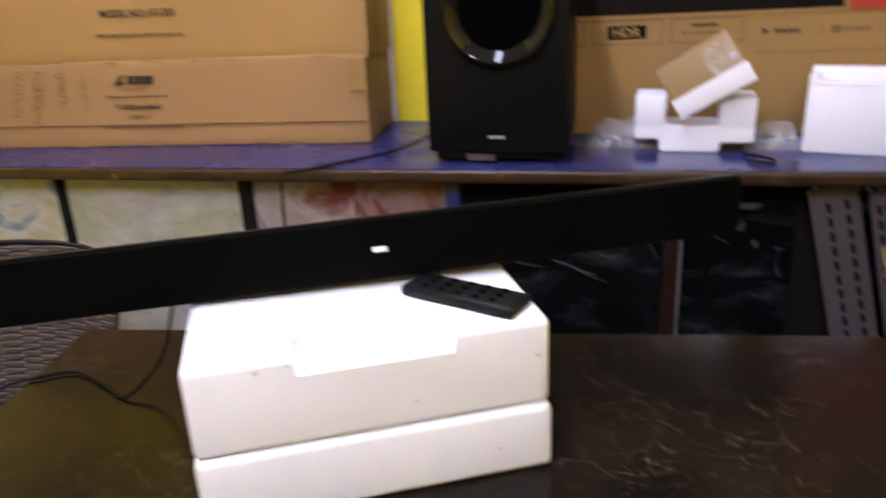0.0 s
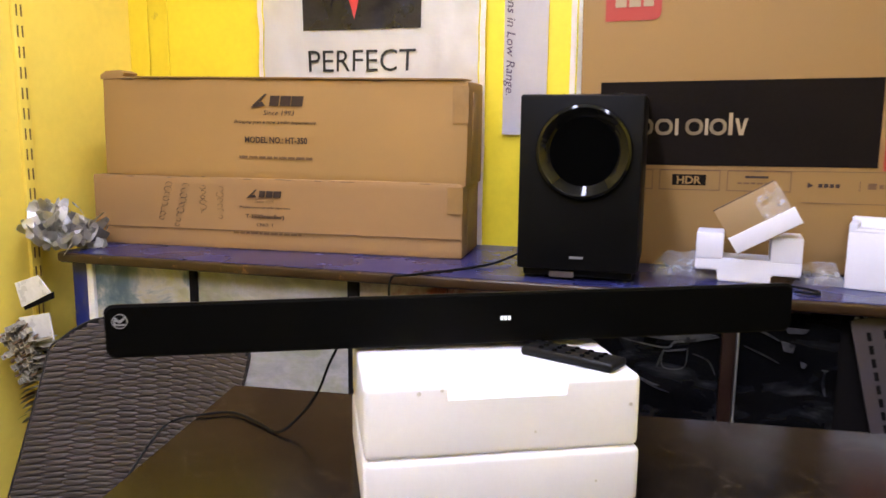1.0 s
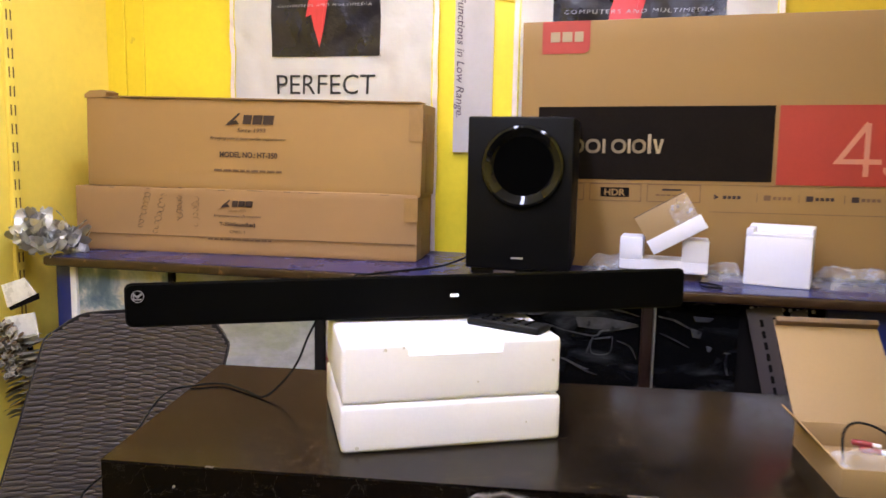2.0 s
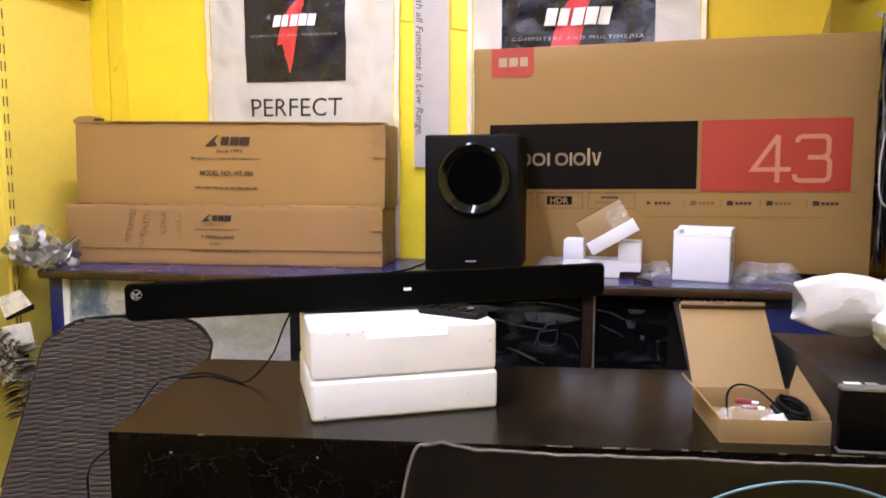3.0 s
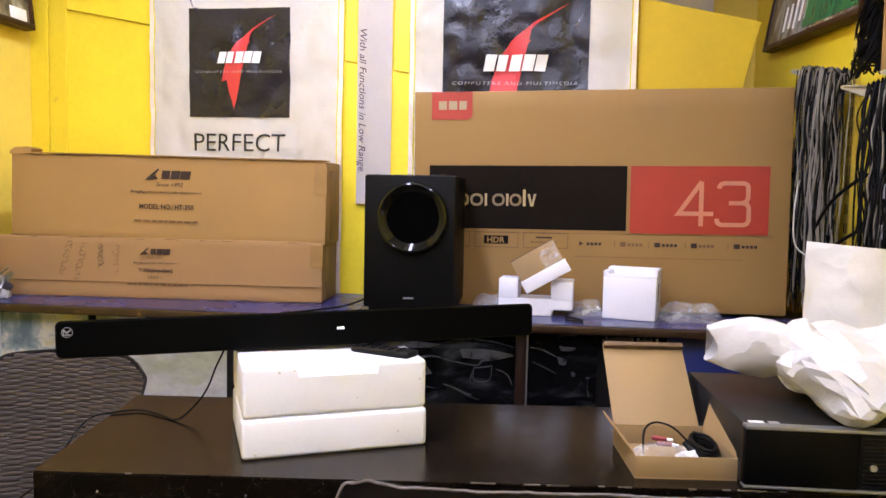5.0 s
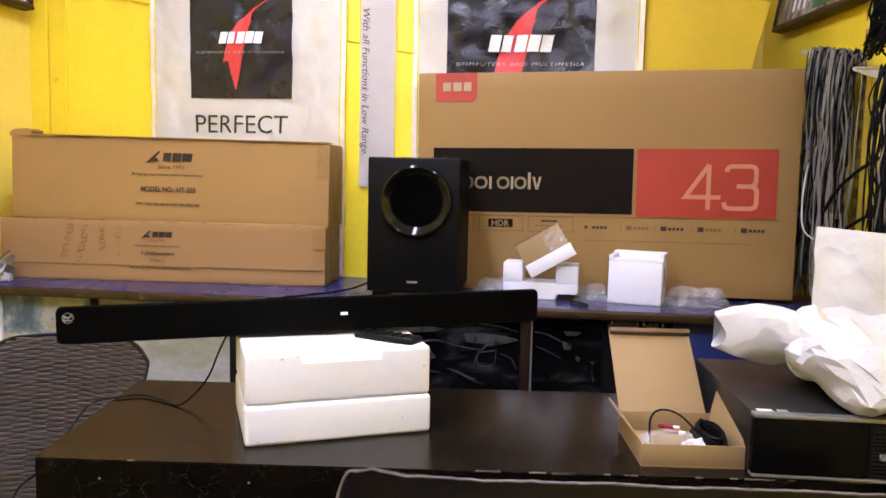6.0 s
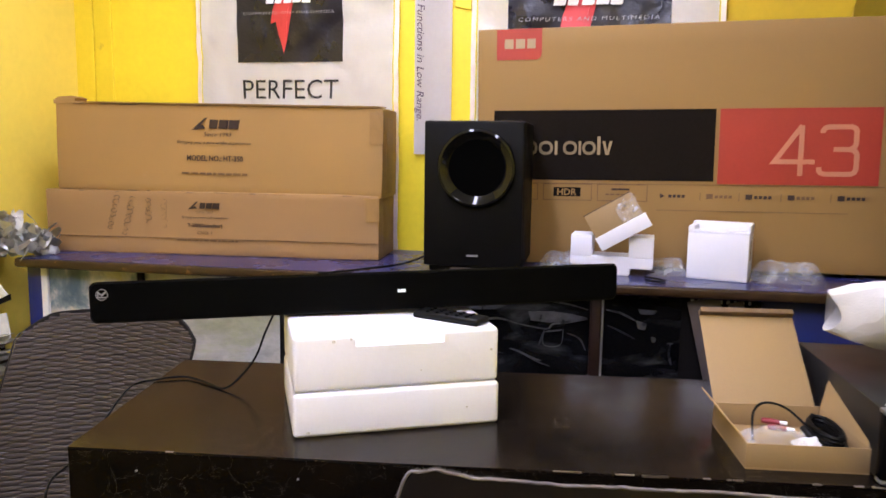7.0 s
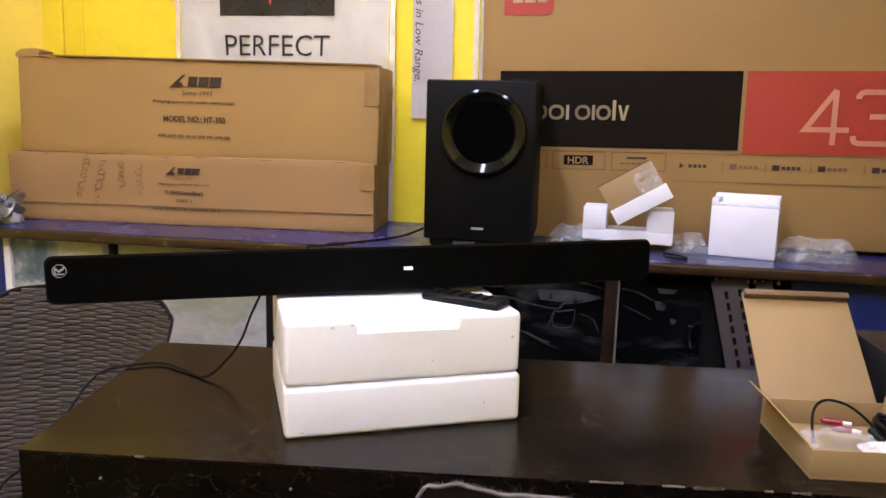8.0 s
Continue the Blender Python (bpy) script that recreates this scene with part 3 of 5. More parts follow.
def slotted_strip(x0, x1, lean):
    ob = thing("slotted_strip", FACE @ pose(fx(x0), -0.012, 0.25, 0, lean, 0), "grey perforated metal strip standing at the counter front", "metal strip", "slotted strips")
    w = x1 - x0
    part("strip", slab(0, w, 0, 0.006, 0, 0.60, 0.001), M_GREY_STRIP, ob)
    me = mesh_of("slot", slab(-0.0037, 0.0037, -0.0015, 0.001, 0, 0.017, 0.0010, 1), M_CARCASS)
    for k in range(22):
        for c in (0.36, 0.74):
            hole = new("slot", me)
            hole.parent = ob
            hole.matrix_basis = pose(w * c, 0, 0.01 + k * 0.026)


slotted_strip(0.540, 0.614, -14.0)
slotted_strip(0.626, 0.660, -13.5)

bars = thing("white_letters", FACE, "row of small white characters on the counter front", "lettering")
for k in range(9):
    part("letter", plate(fx(0.405 + k * 0.016), fx(0.405 + k * 0.016) + 0.006, 0.831, 0.838, -0.004, 0.006), M_WHITE_INK, bars)

# ---- cartons on the counter ----


def wedge_mark(x, z, h, parent, mat):
    """A slanted mark with three block shapes beside it."""
    bm = prism([(x, z), (x + h * 0.35, z), (x + h * 1.35, z + h), (x + h * 1.15, z + h)], -0.003, -0.0005, None, "y")
    prism([(x - h * 0.2, z - h * 0.15), (x + h * 1.2, z), (x + h * 0.9, z + h * 0.35), (x + h * 0.45, z + h * 0.18)], -0.0032, -0.0006, bm, "y")
    part("mark_wedge", bm, mat, parent, "dark slanted mark")
    for k, (a, b) in enumerate(((1.55, 2.35), (2.5, 3.4), (3.5, 4.5))):
        bm = plate(x + h * a, x + h * b, z, z + h * 0.85, y=-0.003, thick=0.0025, lean=h * 0.15)
        plate(x + h * (a + 0.25), x + h * (b - 0.15), z + h * 0.3, z + h * 0.5, y=-0.0031, thick=0.0001, lean=h * 0.03, bm=bm)
        part("mark_block", bm, mat, parent, "dark block of the mark")


def long_carton(name, w, d, h, at, label, seed, card):
    ob = thing(name, at, label, "carton", "long cartons")
    part("body", worn_slab(0, w, 0, d, 0, h, 10, 0.0028, 0.004, seed), card, ob)
    part("top_seam", slab(0.02, w - 0.02, d * 0.5 - 0.001, d * 0.5 + 0.001, h - 0.002, h + 0.0015), M_INK_FAINT, ob)
    part("end_tape", slab(w - 0.002, w + 0.0016, d * 0.3, d * 0.7, 0.01, h * 0.9, 0.0008), M_CARD_DARK, ob, "strip of brown packing tape")
    part("corner_tape", slab(w - 0.036, w + 0.0015, -0.0026, -0.001, h * 0.60, h * 0.95), M_TAPE, ob, "glossy tape round the corner")
    bm = bmesh.new()
    edge = random.Random(seed)
    for k in range(14):
        x, wide = edge.uniform(0.0, w - 0.05), edge.uniform(0.008, 0.035)
        z = h - 0.0035 if k % 2 else 0.001
        slab(x, x + wide, -0.0032, 0.003, z, z + edge.uniform(0.0008, 0.002), bm=bm)
    tagged(part("scuff_band", bm, M_BROWN_AND_SHADE, ob, "dark scuffs along the edges"), kind="stuff")
    return ob


upper = long_carton("upper_carton", 0.953, 0.20, 0.245, pose(-1.3495, 1.458, 1.0535, 0, 0.6, 4.75), "brown cardboard carton for a loudspeaker set, top flap lifted", 3.0, M_CARD)
lower = long_carton("lower_carton", 0.984, 0.215, 0.180, pose(-1.388, 1.450, COUNTER_Z, 0, 0, 4.85), "brown cardboard soundbar carton with scribbled handwriting", 8.0, M_CARD_LOWER)
part("fold_line", slab(0.003, 0.980, -0.0028, 0.0, 0.046, 0.048), M_INK_FAINT, lower, "pressed fold line")
part("raised_flap", prism([(-0.003, 0.241), (-0.003, 0.251), (0.012, 0.261), (0.050, 0.264), (0.066, 0.258), (0.060, 0.249), (0.075, 0.245)], -0.001, 0.055, None, "y"), M_CARD, upper, "lifted corner flap")
part("top_flap", slab(0.09, 0.943, 0.0, 0.10, 0.2455, 0.249, 0.001, turn=pose(0, 0, 0, 1.5)), M_CARD, upper, "closed top flap")
part("torn_corner", prism([(0.933, 0.241), (0.954, 0.215), (0.9555, 0.175), (0.940, 0.225)], -0.003, 0.02, None, "y"), M_CARD_DARK, upper, "torn dark corner")
wedge_mark(0.415, 0.180, 0.029, upper, M_INK)
lettering("since_line", "Since 1993", 0.017, M_INK, upper, pose(0.445, -0.002, 0.158), 0.2, 1.05, 0.080)
lettering("slogan_line", "Bringing you a new audio experience", 0.0115, M_INK, upper, pose(0.366, -0.002, 0.135), 0.3, 1.0, 0.215)
lettering("model_line", "MODEL NO.: HT-350", 0.021, M_INK, upper, pose(0.394, -0.002, 0.090), 0, 1.0, 0.164, 0.0004)
words("maker_word", 0.378, 0.576, 0.052, 0.006, M_INK_FAINT, upper, 6)
wedge_mark(0.438, 0.133, 0.0195, lower, M_INK)
lettering("since_line", "Since 1993", 0.011, M_INK_FAINT, lower, pose(0.458, -0.002, 0.119), 0.2, 1.05, 0.050)
lettering("slogan_line", "Bringing you a new audio experience", 0.0085, M_INK, lower, pose(0.416, -0.002, 0.103), 0.3, 1.0, 0.136)
lettering("model_line", "T-350(Soundbar)", 0.014, M_INK, lower, pose(0.432, -0.002, 0.077), 0, 1.0, 0.103, 0.0003)
lettering("pack_line", "CNO: 1", 0.012, M_INK, lower, pose(0.461, -0.002, 0.060), 0, 1.0, 0.043)
words("maker_word", 0.398, 0.580, 0.040, 0.005, M_INK_FAINT, lower, 9)
rnd = random.Random(5)
for k in range(4):
    # handwriting running down the face: loops and strokes of one thin pen line
    x, n = 0.222 + k * 0.047, (8, 9, 6, 6)[k]
    for j in range(n):
        z = 0.160 - k * 0.003 - j * (0.0125 if k != 3 else 0.014)
        r = rnd.uniform(0.005, 0.008)
        turn = rnd.uniform(2.6, 5.6)
        a0 = rnd.uniform(0, 6.28)
        pts = [(x - 0.0035 * j * (k < 2) + r * 1.3 * math.cos(a0 + turn * i / 5), -0.0026, z + r * 0.8 * math.sin(a0 + turn * i / 5)) for i in range(6)]
        part("pen_scribble", tube(pts, 0.00065, 4), M_INK_FAINT if k == 3 else M_INK, lower, "thin pen scribble")


def flat_stroke(points, width, y=-0.0022):
    """A printed line of even width through the points, with mitred corners, facing -y."""
    pts = [Vector(p) for p in points]
    bm = bmesh.new()
    prev = None
    for i, p in enumerate(pts):
        a = (p - pts[i - 1]).normalized() if i else (pts[1] - p).normalized()
        b = (pts[i + 1] - p).normalized() if i + 1 < len(pts) else a
        mid = (a + b).normalized()
        side = Vector((-mid.y, mid.x)) * (width * 0.5 / max(0.45, mid.dot(a)))
        pair = (tuple(p - side), tuple(p + side))
        if prev:
            prism([prev[0], prev[1], pair[1], pair[0]], y, y + 0.0005, bm, "y")
        prev = pair
    return bm


def television_carton():
    w, h, d = 1.060, 0.630, 0.125
    ob = thing("television_carton", pose(-0.150, 1.6265, COUNTER_Z, 0, -0.6, -2.0), "large flat brown television carton with black and red print", "carton")
    part("body", worn_slab(0, w, 0, d, 0, h, 12, 0.0012, 0.004, 21.0), M_CARD_TV, ob)
    part("black_panel", plate(0.047, 0.620, 0.229, 0.414, -0.0016, 0.0016), M_BLACK_PRINT, ob, "black printed panel")
    part("red_panel", plate(0.630, 1.004, 0.223, 0.414, -0.0016, 0.0016), M_RED_PRINT, ob, "red printed panel")
    mark = part("corner_mark", prism([(0.052, 0.548), (0.158, 0.548), (0.166, 0.551), (0.171, 0.557), (0.173, 0.565), (0.173, 0.6285), (0.052, 0.6285)], -0.0016, -0.0001, None, "y"), M_RED_PRINT, ob, "red printed corner mark")
    for a, b in ((0.073, 0.097), (0.103, 0.128), (0.134, 0.156)):
        part("mark_block", plate(a, b, 0.577, 0.602, -0.0026), M_CREAM_PRINT, mark, "cream block of the mark")
    four = part("size_digit", flat_stroke([(0.824, 0.371), (0.763, 0.281), (0.857, 0.281)], 0.012), M_PINK_PRINT, ob, "pale printed 4")
    part("digit_stem", flat_stroke([(0.824, 0.371), (0.824, 0.246)], 0.012, -0.0028), M_PINK_PRINT, four)
    upper_bow = [(0.872, 0.352), (0.872, 0.358), (0.876, 0.364), (0.884, 0.367), (0.936, 0.367), (0.944, 0.364), (0.948, 0.357), (0.948, 0.326), (0.945, 0.318), (0.936, 0.313)]
    lower_bow = [(0.898, 0.312), (0.937, 0.312), (0.947, 0.307), (0.951, 0.299), (0.951, 0.264), (0.947, 0.255), (0.938, 0.251), (0.880, 0.251), (0.871, 0.254), (0.867, 0.260), (0.867, 0.268)]
    three = part("size_digit", flat_stroke(upper_bow, 0.012), M_PINK_PRINT, ob, "pale printed 3")
    part("digit_bow", flat_stroke(lower_bow, 0.012, -0.0028), M_PINK_PRINT, three)
    # a row of cream shapes, round and upright, on the black panel
    z0 = 0.296
    for a, b, kind in ((0.137, 0.166, "arch"), (0.170, 0.208, "ring"), (0.213, 0.229, "short"), (0.235, 0.272, "ring"), (0.276, 0.283, "bar"), (0.286, 0.321, "ring"), (0.325, 0.333, "tall"), (0.338, 0.364, "wedge")):
        tall = 0.036
        if kind in ("arch", "ring"):
            bm = bmesh.new()
            r = min(0.016, (b - a) * 0.48)
            outer, inner = rounded_rect(b - a, tall, r, 6), rounded_rect(b - a - 0.014, tall - 0.014, max(r - 0.006, 0.004), 6)
            rows = [[bm.verts.new((a + p, -0.0024, z0 + q)) for p, q in outer], [bm.verts.new((a + 0.007 + p, -0.0024, z0 + 0.007 + q)) for p, q in inner]]
            n = len(outer)
            for i in range(n):
                bm.faces.new((rows[0][i], rows[0][(i + 1) % n], rows[1][(i + 1) % n], rows[1][i]))
            bmesh.ops.solidify(bm, geom=bm.faces[:], thickness=0.0008)
        elif kind == "wedge":
            bm = prism([(a, z0 + tall), (a + 0.007, z0 + tall), ((a + b) / 2, z0 + 0.010), (b - 0.007, z0 + tall), (b, z0 + tall), ((a + b) / 2 + 0.004, z0), ((a + b) / 2 - 0.004, z0)], -0.0026, -0.0017, None, "y")
        else:
            bm = plate(a, b if kind != "short" else a + 0.007, z0, z0 + (0.048 if kind == "tall" else tall), -0.0025, 0.0008)
        part("cream_shape", bm, M_CREAM_PRINT, ob, "cream printed shape")
    # outlined badges under the panels
    for a in (0.040, 0.184, 0.328):
        bm = bmesh.new()
        for x0, x1, za, zb in ((a, a + 0.130, 0.217, 0.219), (a, a + 0.130, 0.174, 0.176), (a, a + 0.002, 0.174, 0.219), (a + 0.128, a + 0.130, 0.174, 0.219)):
            plate(x0, x1, za, zb, bm=bm, y=-0.0016, thick=0.0016)
        part("badge_outline", bm, M_INK_FAINT, ob, "thin printed outline")
    part("badge", plate(0.212, 0.284, 0.185, 0.209, -0.0016, 0.0016), M_BLACK_PRINT, ob, "dark printed badge")
    lettering("badge_text", "HDR", 0.024, M_CARD_TV, ob, pose(0.222, -0.0022, 0.188), 0, 1.0, 0.052, 0.0006)
    part("badge_bar", plate(0.365, 0.412, 0.203, 0.208, -0.0016, 0.0016), M_INK, ob)
    words("badge_word", 0.350, 0.425, 0.190, 0.004, M_INK_FAINT, ob, 3)
    for k, x in enumerate((0.490, 0.605, 0.700, 0.800, 0.915)):
        bm = prism([(x, 0.184), (x + 0.012, 0.190), (x, 0.197)], -0.0016, -0.0002, None, "y") if k == 0 else plate(x, x + 0.016, 0.184, 0.197, -0.0016, 0.0016)
        part("icon", bm, M_INK_FAINT if k == 1 else M_INK, ob, "small printed icon")
        bm = bmesh.new()
        for j in range(4):
            plate(x + 0.021 + j * 0.011, x + 0.029 + j * 0.011, 0.186, 0.194, -0.0016, 0.0016, bm)
        part("icon_word", bm, M_INK if k % 2 == 0 else M_INK_FAINT, ob, "small printed word shapes")
        if k:
            part("divider", plate(x - 0.016, x - 0.0145, 0.180, 0.200, -0.0016, 0.0016), M_INK_FAINT, ob)
    part("rule_line", plate(0.03, 1.02, 0.219, 0.2205, -0.0016, 0.0016), M_INK_FAINT, ob, "thin printed rule")
    part("rule_line", plate(0.48, 0.94, 0.152, 0.1535, -0.0016, 0.0016), M_INK_FAINT, ob, "thin printed rule")


television_carton()

# ---- subwoofer ----


def subwoofer():
    w, h, d = 0.248, 0.352, 0.27
    ob = thing("subwoofer", pose(-0.2426, 1.366, COUNTER_Z, 0, 0, 1.0), "black wooden subwoofer with a round glossy port ring", "loudspeaker")
    part("cabinet", slab(0, w, 0.012, d, 0.022, h + 0.026, 0.004), M_BLACK_VINYL, ob)
    part("front_board", slab(0.002, w - 0.002, 0, 0.0115, 0.022, h + 0.024, 0.004), M_BLACK_VINYL, ob)
    part("top_film", grid(12, 8, lambda u, v: (0.08 + u * 0.16, 0.01 + v * 0.2, h + 0.0275 + 0.004 * noise.noise(Vector((u * 6, v * 6, 2))))), M_FILM, ob, "wrinkled clear film on the top")
    part("base", slab(0.012, w - 0.012, 0.02, d - 0.02, 0.006, 0.022, 0.002), M_BLACK_PLASTIC, ob)
    for x in (0.03, w - 0.03):
        for y in (0.04, d - 0.05):
            part("foot", lathe([(0.0, 0), (0.016, 0), (0.018, 0.004), (0.018, 0.008), (0.0, 0.008)], 20, "z"), M_BLACK_PLASTIC, ob, "", pose(x, y, 0))
    c = pose(0.132, -0.001, 0.264)
    part("port_ring", lathe([(0.096, 0.004), (0.0965, -0.006), (0.0935, -0.012), (0.088, -0.0135), (0.080, -0.0095), (0.072, -0.003), (0.066, 0.003)], 72), M_GLOSS_RING, ob, "glossy black flared ring", c)
    # flat black disc in place of a recess, painting its shade
    part("port_shade_disc", lathe([(0.0735, 0.0005), (0.066, 0.0006), (0.040, 0.0007), (0.0, 0.0007)], 48), M_PORT_SHADE, ob, "black disc painted as the dark inside the port", c)
    bm = plate(0.110, 0.138, 0.047, 0.0515, -0.0025, 0.003, lean=0.002)
    part("mark", bm, M_LOGO, ob, "small silver mark")
    part("foot_label", slab(0.07, 0.12, 0.005, 0.007, 0.006, 0.018), M_GREY_STRIP, ob, "grey strip under the cabinet")
    return ob


subwoofer()
lead = tagged(part("subwoofer_cable", tube([(-0.20, 1.60, 0.93), (-0.26, 1.55, 0.90), (-0.32, 1.47, 0.878), (-0.40, 1.36, 0.876), (-0.46, 1.29, 0.8755), (-0.485, 1.272, 0.872), (-0.487, 1.262, 0.82), (-0.49, 1.262, 0.72)], 0.0028), M_CABLE), "thin black cable running over the counter edge", "cable")

# ---- small packaging on the counter ----


def foam_tray():
    ob = thing("foam_tray", pose(0.116, 1.483, COUNTER_Z, 0, 0, -4), "white foam packing tray with cut-out corners", "packing foam")
    pts = [(0.0, 0.022), (0.045, 0.022), (0.045, 0.0), (0.148, 0.0), (0.148, 0.018), (0.204, 0.018), (0.204, 0.048), (0.0, 0.048)]
    bm = prism(pts, 0, 0.085, None, "y")
    bmesh.ops.bevel(bm, geom=bm.edges[:], offset=0.003, segments=2, affect="EDGES")
    part("tray_base", bm, M_FOAM, ob)
    part("corner_block", slab(0.0, 0.054, 0, 0.085, 0.0455, 0.100, 0.003), M_FOAM, ob)
    part("corner_block", slab(0.144, 0.204, 0, 0.085, 0.0455, 0.098, 0.003), M_FOAM, ob)


foam_tray()


def small_open_carton():
    ob = thing("small_carton", pose(0.197, 1.455, 0.935, 0, -31, -4), "small open white carton with bare brown inside", "carton")
    part("white_side", slab(0, 0.135, 0, 0.002, 0, 0.036, 0.0005), M_FOAM, ob, "white printed side")
    part("inner_panel", slab(-0.002, 0.128, 0.003, 0.006, 0.036, 0.100, 0.0005, turn=pose(0, 0, 0, -14)), M_CARD_INNER, ob, "bare brown inside panel")
    part("end_wall", slab(-0.002, 0.0, 0.0, 0.05, 0, 0.036, 0.0005), M_FOAM, ob)
    part("floor_panel", slab(0, 0.135, 0.002, 0.05, -0.002, 0.0, 0.0004), M_CARD_INNER, ob)
    part("rear_edge", slab(-0.004, 0.126, 0.028, 0.031, 0.0955, 0.099, 0.0008), M_BROWN_AND_SHADE, ob, "dark torn edge")
    part("film", grid(10, 8, lambda u, v: (0.075 + u * 0.055, 0.0 + 0.03 * v + 0.012 * noise.noise(Vector((u * 5, v * 5, 7))), 0.035 + v * 0.06)), M_FILM, ob, "crumpled clear film")


small_open_carton()


def foam_block():
    ob = thing("foam_block", pose(0.400, 1.483, COUNTER_Z, 0, 0, -15), "white foam packing block with a hollow top", "packing foam")
    w, d, h = 0.142, 0.10, 0.128
    bm = slab(0, w, 0, d, 0, h - 0.012, 0.004)
    part("foam_body", bm, M_FOAM, ob)
    bm = slab(0, w, 0, 0.03, h - 0.014, h - 0.006, 0.003)
    slab(0, 0.016, 0.0, d, h - 0.014, h + 0.004, 0.003, bm=bm)
    slab(0, w, d - 0.03, d, h - 0.014, h + 0.010, 0.003, bm=bm)
    slab(w - 0.012, w, 0.02, d, h - 0.014, h + 0.008, 0.003, bm=bm)
    part("rim", bm, M_FOAM, ob)
    # no slot is cut; a grey patch paints its shade
    part("slot_shade", slab(w - 0.001, w + 0.0008, 0.03, 0.045, 0.05, 0.10), M_CABLE_GREY, ob, "grey patch painted as the shade in a narrow side slot")


foam_block()


def film_heap(x, y, w, d, h, seed, label):
    def fn(u, v):
        r = 1 - max(abs(2 * u - 1), abs(2 * v - 1)) ** 2
        p = Vector((u * w * 26 + seed, v * d * 26, seed))
        return (u * w + 0.012 * noise.noise(p), v * d + 0.012 * noise.noise(p + Vector((9, 0, 0))), 0.001 + h * min(1.0, 1.6 * r) * (0.72 + 0.3 * noise.noise(p * 0.6) + 0.22 * abs(noise.noise(p * 3.1))))
    bm = grid(46, 30, fn)
    ob = part("plastic_film", bm, M_FILM, None, "", pose(x, y, COUNTER_Z), 15)
    tagged(ob, label, "plastic film", "clear plastic film")


film_heap(0.545, 1.455, 0.175, 0.09, 0.055, 3.0, "crumpled clear plastic film beside the foam block")
film_heap(0.025, 1.50, 0.17, 0.09, 0.05, 13.0, "crumpled clear plastic film behind the subwoofer")
film_heap(0.31, 1.49, 0.10, 0.08, 0.045, 23.0, "crumpled clear plastic film between the foam pieces")
tagged(part("small_cable", tube([(0.30, 1.40, 0.8755), (0.33, 1.385, 0.876), (0.345, 1.40, 0.8755), (0.33, 1.43, 0.876), (0.30, 1.45, 0.8755)], 0.0025), M_CABLE), "short black cable end on the counter", "cable")

# ---- silver pouches and hanging card strips by the side wall ----


def leaf_mesh(name, length, width, bend, mat, seed):
    def fn(u, v):
        wide = width * (0.35 + 0.65 * math.sin(math.pi * min(1, v * 0.8 + 0.15)))
        return ((u - 0.5) * wide, bend * math.sin(v * 2.2) + 0.003 * noise.noise(Vector((u * 5 + seed, v * 6, 0))), v * length)
    bm = grid(4, 7, fn)
    bmesh.ops.solidify(bm, geom=bm.faces[:], thickness=0.0015)
    return mesh_of(name, bm, mat, 50)


def silver_bundle():
    ob = thing("silver_pouch_bundle", pose(-1.385, 1.345, COUNTER_Z), "bundle of crumpled silver foil pouches at the counter's end", "foil pouches")
    rnd = random.Random(11)
    # the last kind is white: highlights on the foil, put in as colour
    kinds = [leaf_mesh("pouch", 0.050, 0.025, 0.006, M_FOIL, 1), leaf_mesh("pouch", 0.054, 0.022, -0.007, M_FOIL, 4), leaf_mesh("pouch", 0.050, 0.026, 0.008, M_WHITE_AND_GLINT, 9)]
    for k in range(200):
        a, b = rnd.uniform(0, 2 * math.pi), rnd.uniform(0, 1)
        lump = 0 if k % 3 else 1
        cx, cz, rx, rz = ((-0.026, 0.062, 0.042, 0.048), (0.040, 0.040, 0.040, 0.032))[lump]
        x = cx + rx * math.cos(a) * b ** 0.5
        z = max(0.008, cz + rz * math.sin(a) * b ** 0.5)
        y = rnd.uniform(-0.055, 0.05) - 0.02 * (1 - b)
        p = new("pouch", kinds[rnd.choice((0, 0, 1, 1, 2))])
        p.parent = ob
        p.matrix_basis = pose(x, y, z, rnd.uniform(-50, 50), rnd.uniform(-75, 75), rnd.uniform(0, 360)) @ pose(0, 0, -0.025)


silver_bundle()


def strip_bundle(x, y, z, n, rx, rz, seed, label):
    """A bundle of narrow folded card channels, their square ends towards the room."""
    ob = thing("card_strip_bundle", pose(x, y, z), label, "card strips", "hanging card strips")
    rnd = random.Random(seed)
    pale = mesh_of("card_strip", prism([(-0.006, 0), (0.006, 0), (0.006, 0.012), (0.0045, 0.012), (0.0045, 0.0015), (-0.0045, 0.0015), (-0.0045, 0.012), (-0.006, 0.012)], -0.05, 0.03, None, "y"), M_BRACKET)
    # dark strips stand for the shade in the gaps between pale channels
    dark = mesh_of("card_strip", slab(-0.006, 0.006, -0.046, 0.03, 0, 0.005), M_BROWN_AND_SHADE)
    for k in range(n):
        a, b = rnd.uniform(0, 6.28), rnd.random() ** 0.5
        p = new("card_strip", dark if k % 6 in (1, 4) else pale)
        p.parent = ob
        p.matrix_basis = pose(rx * b * math.cos(a), rnd.uniform(-0.02, 0.02), rz * b * math.sin(a), rnd.uniform(-12, 12), rnd.uniform(-40, -15), rnd.uniform(20, 40))


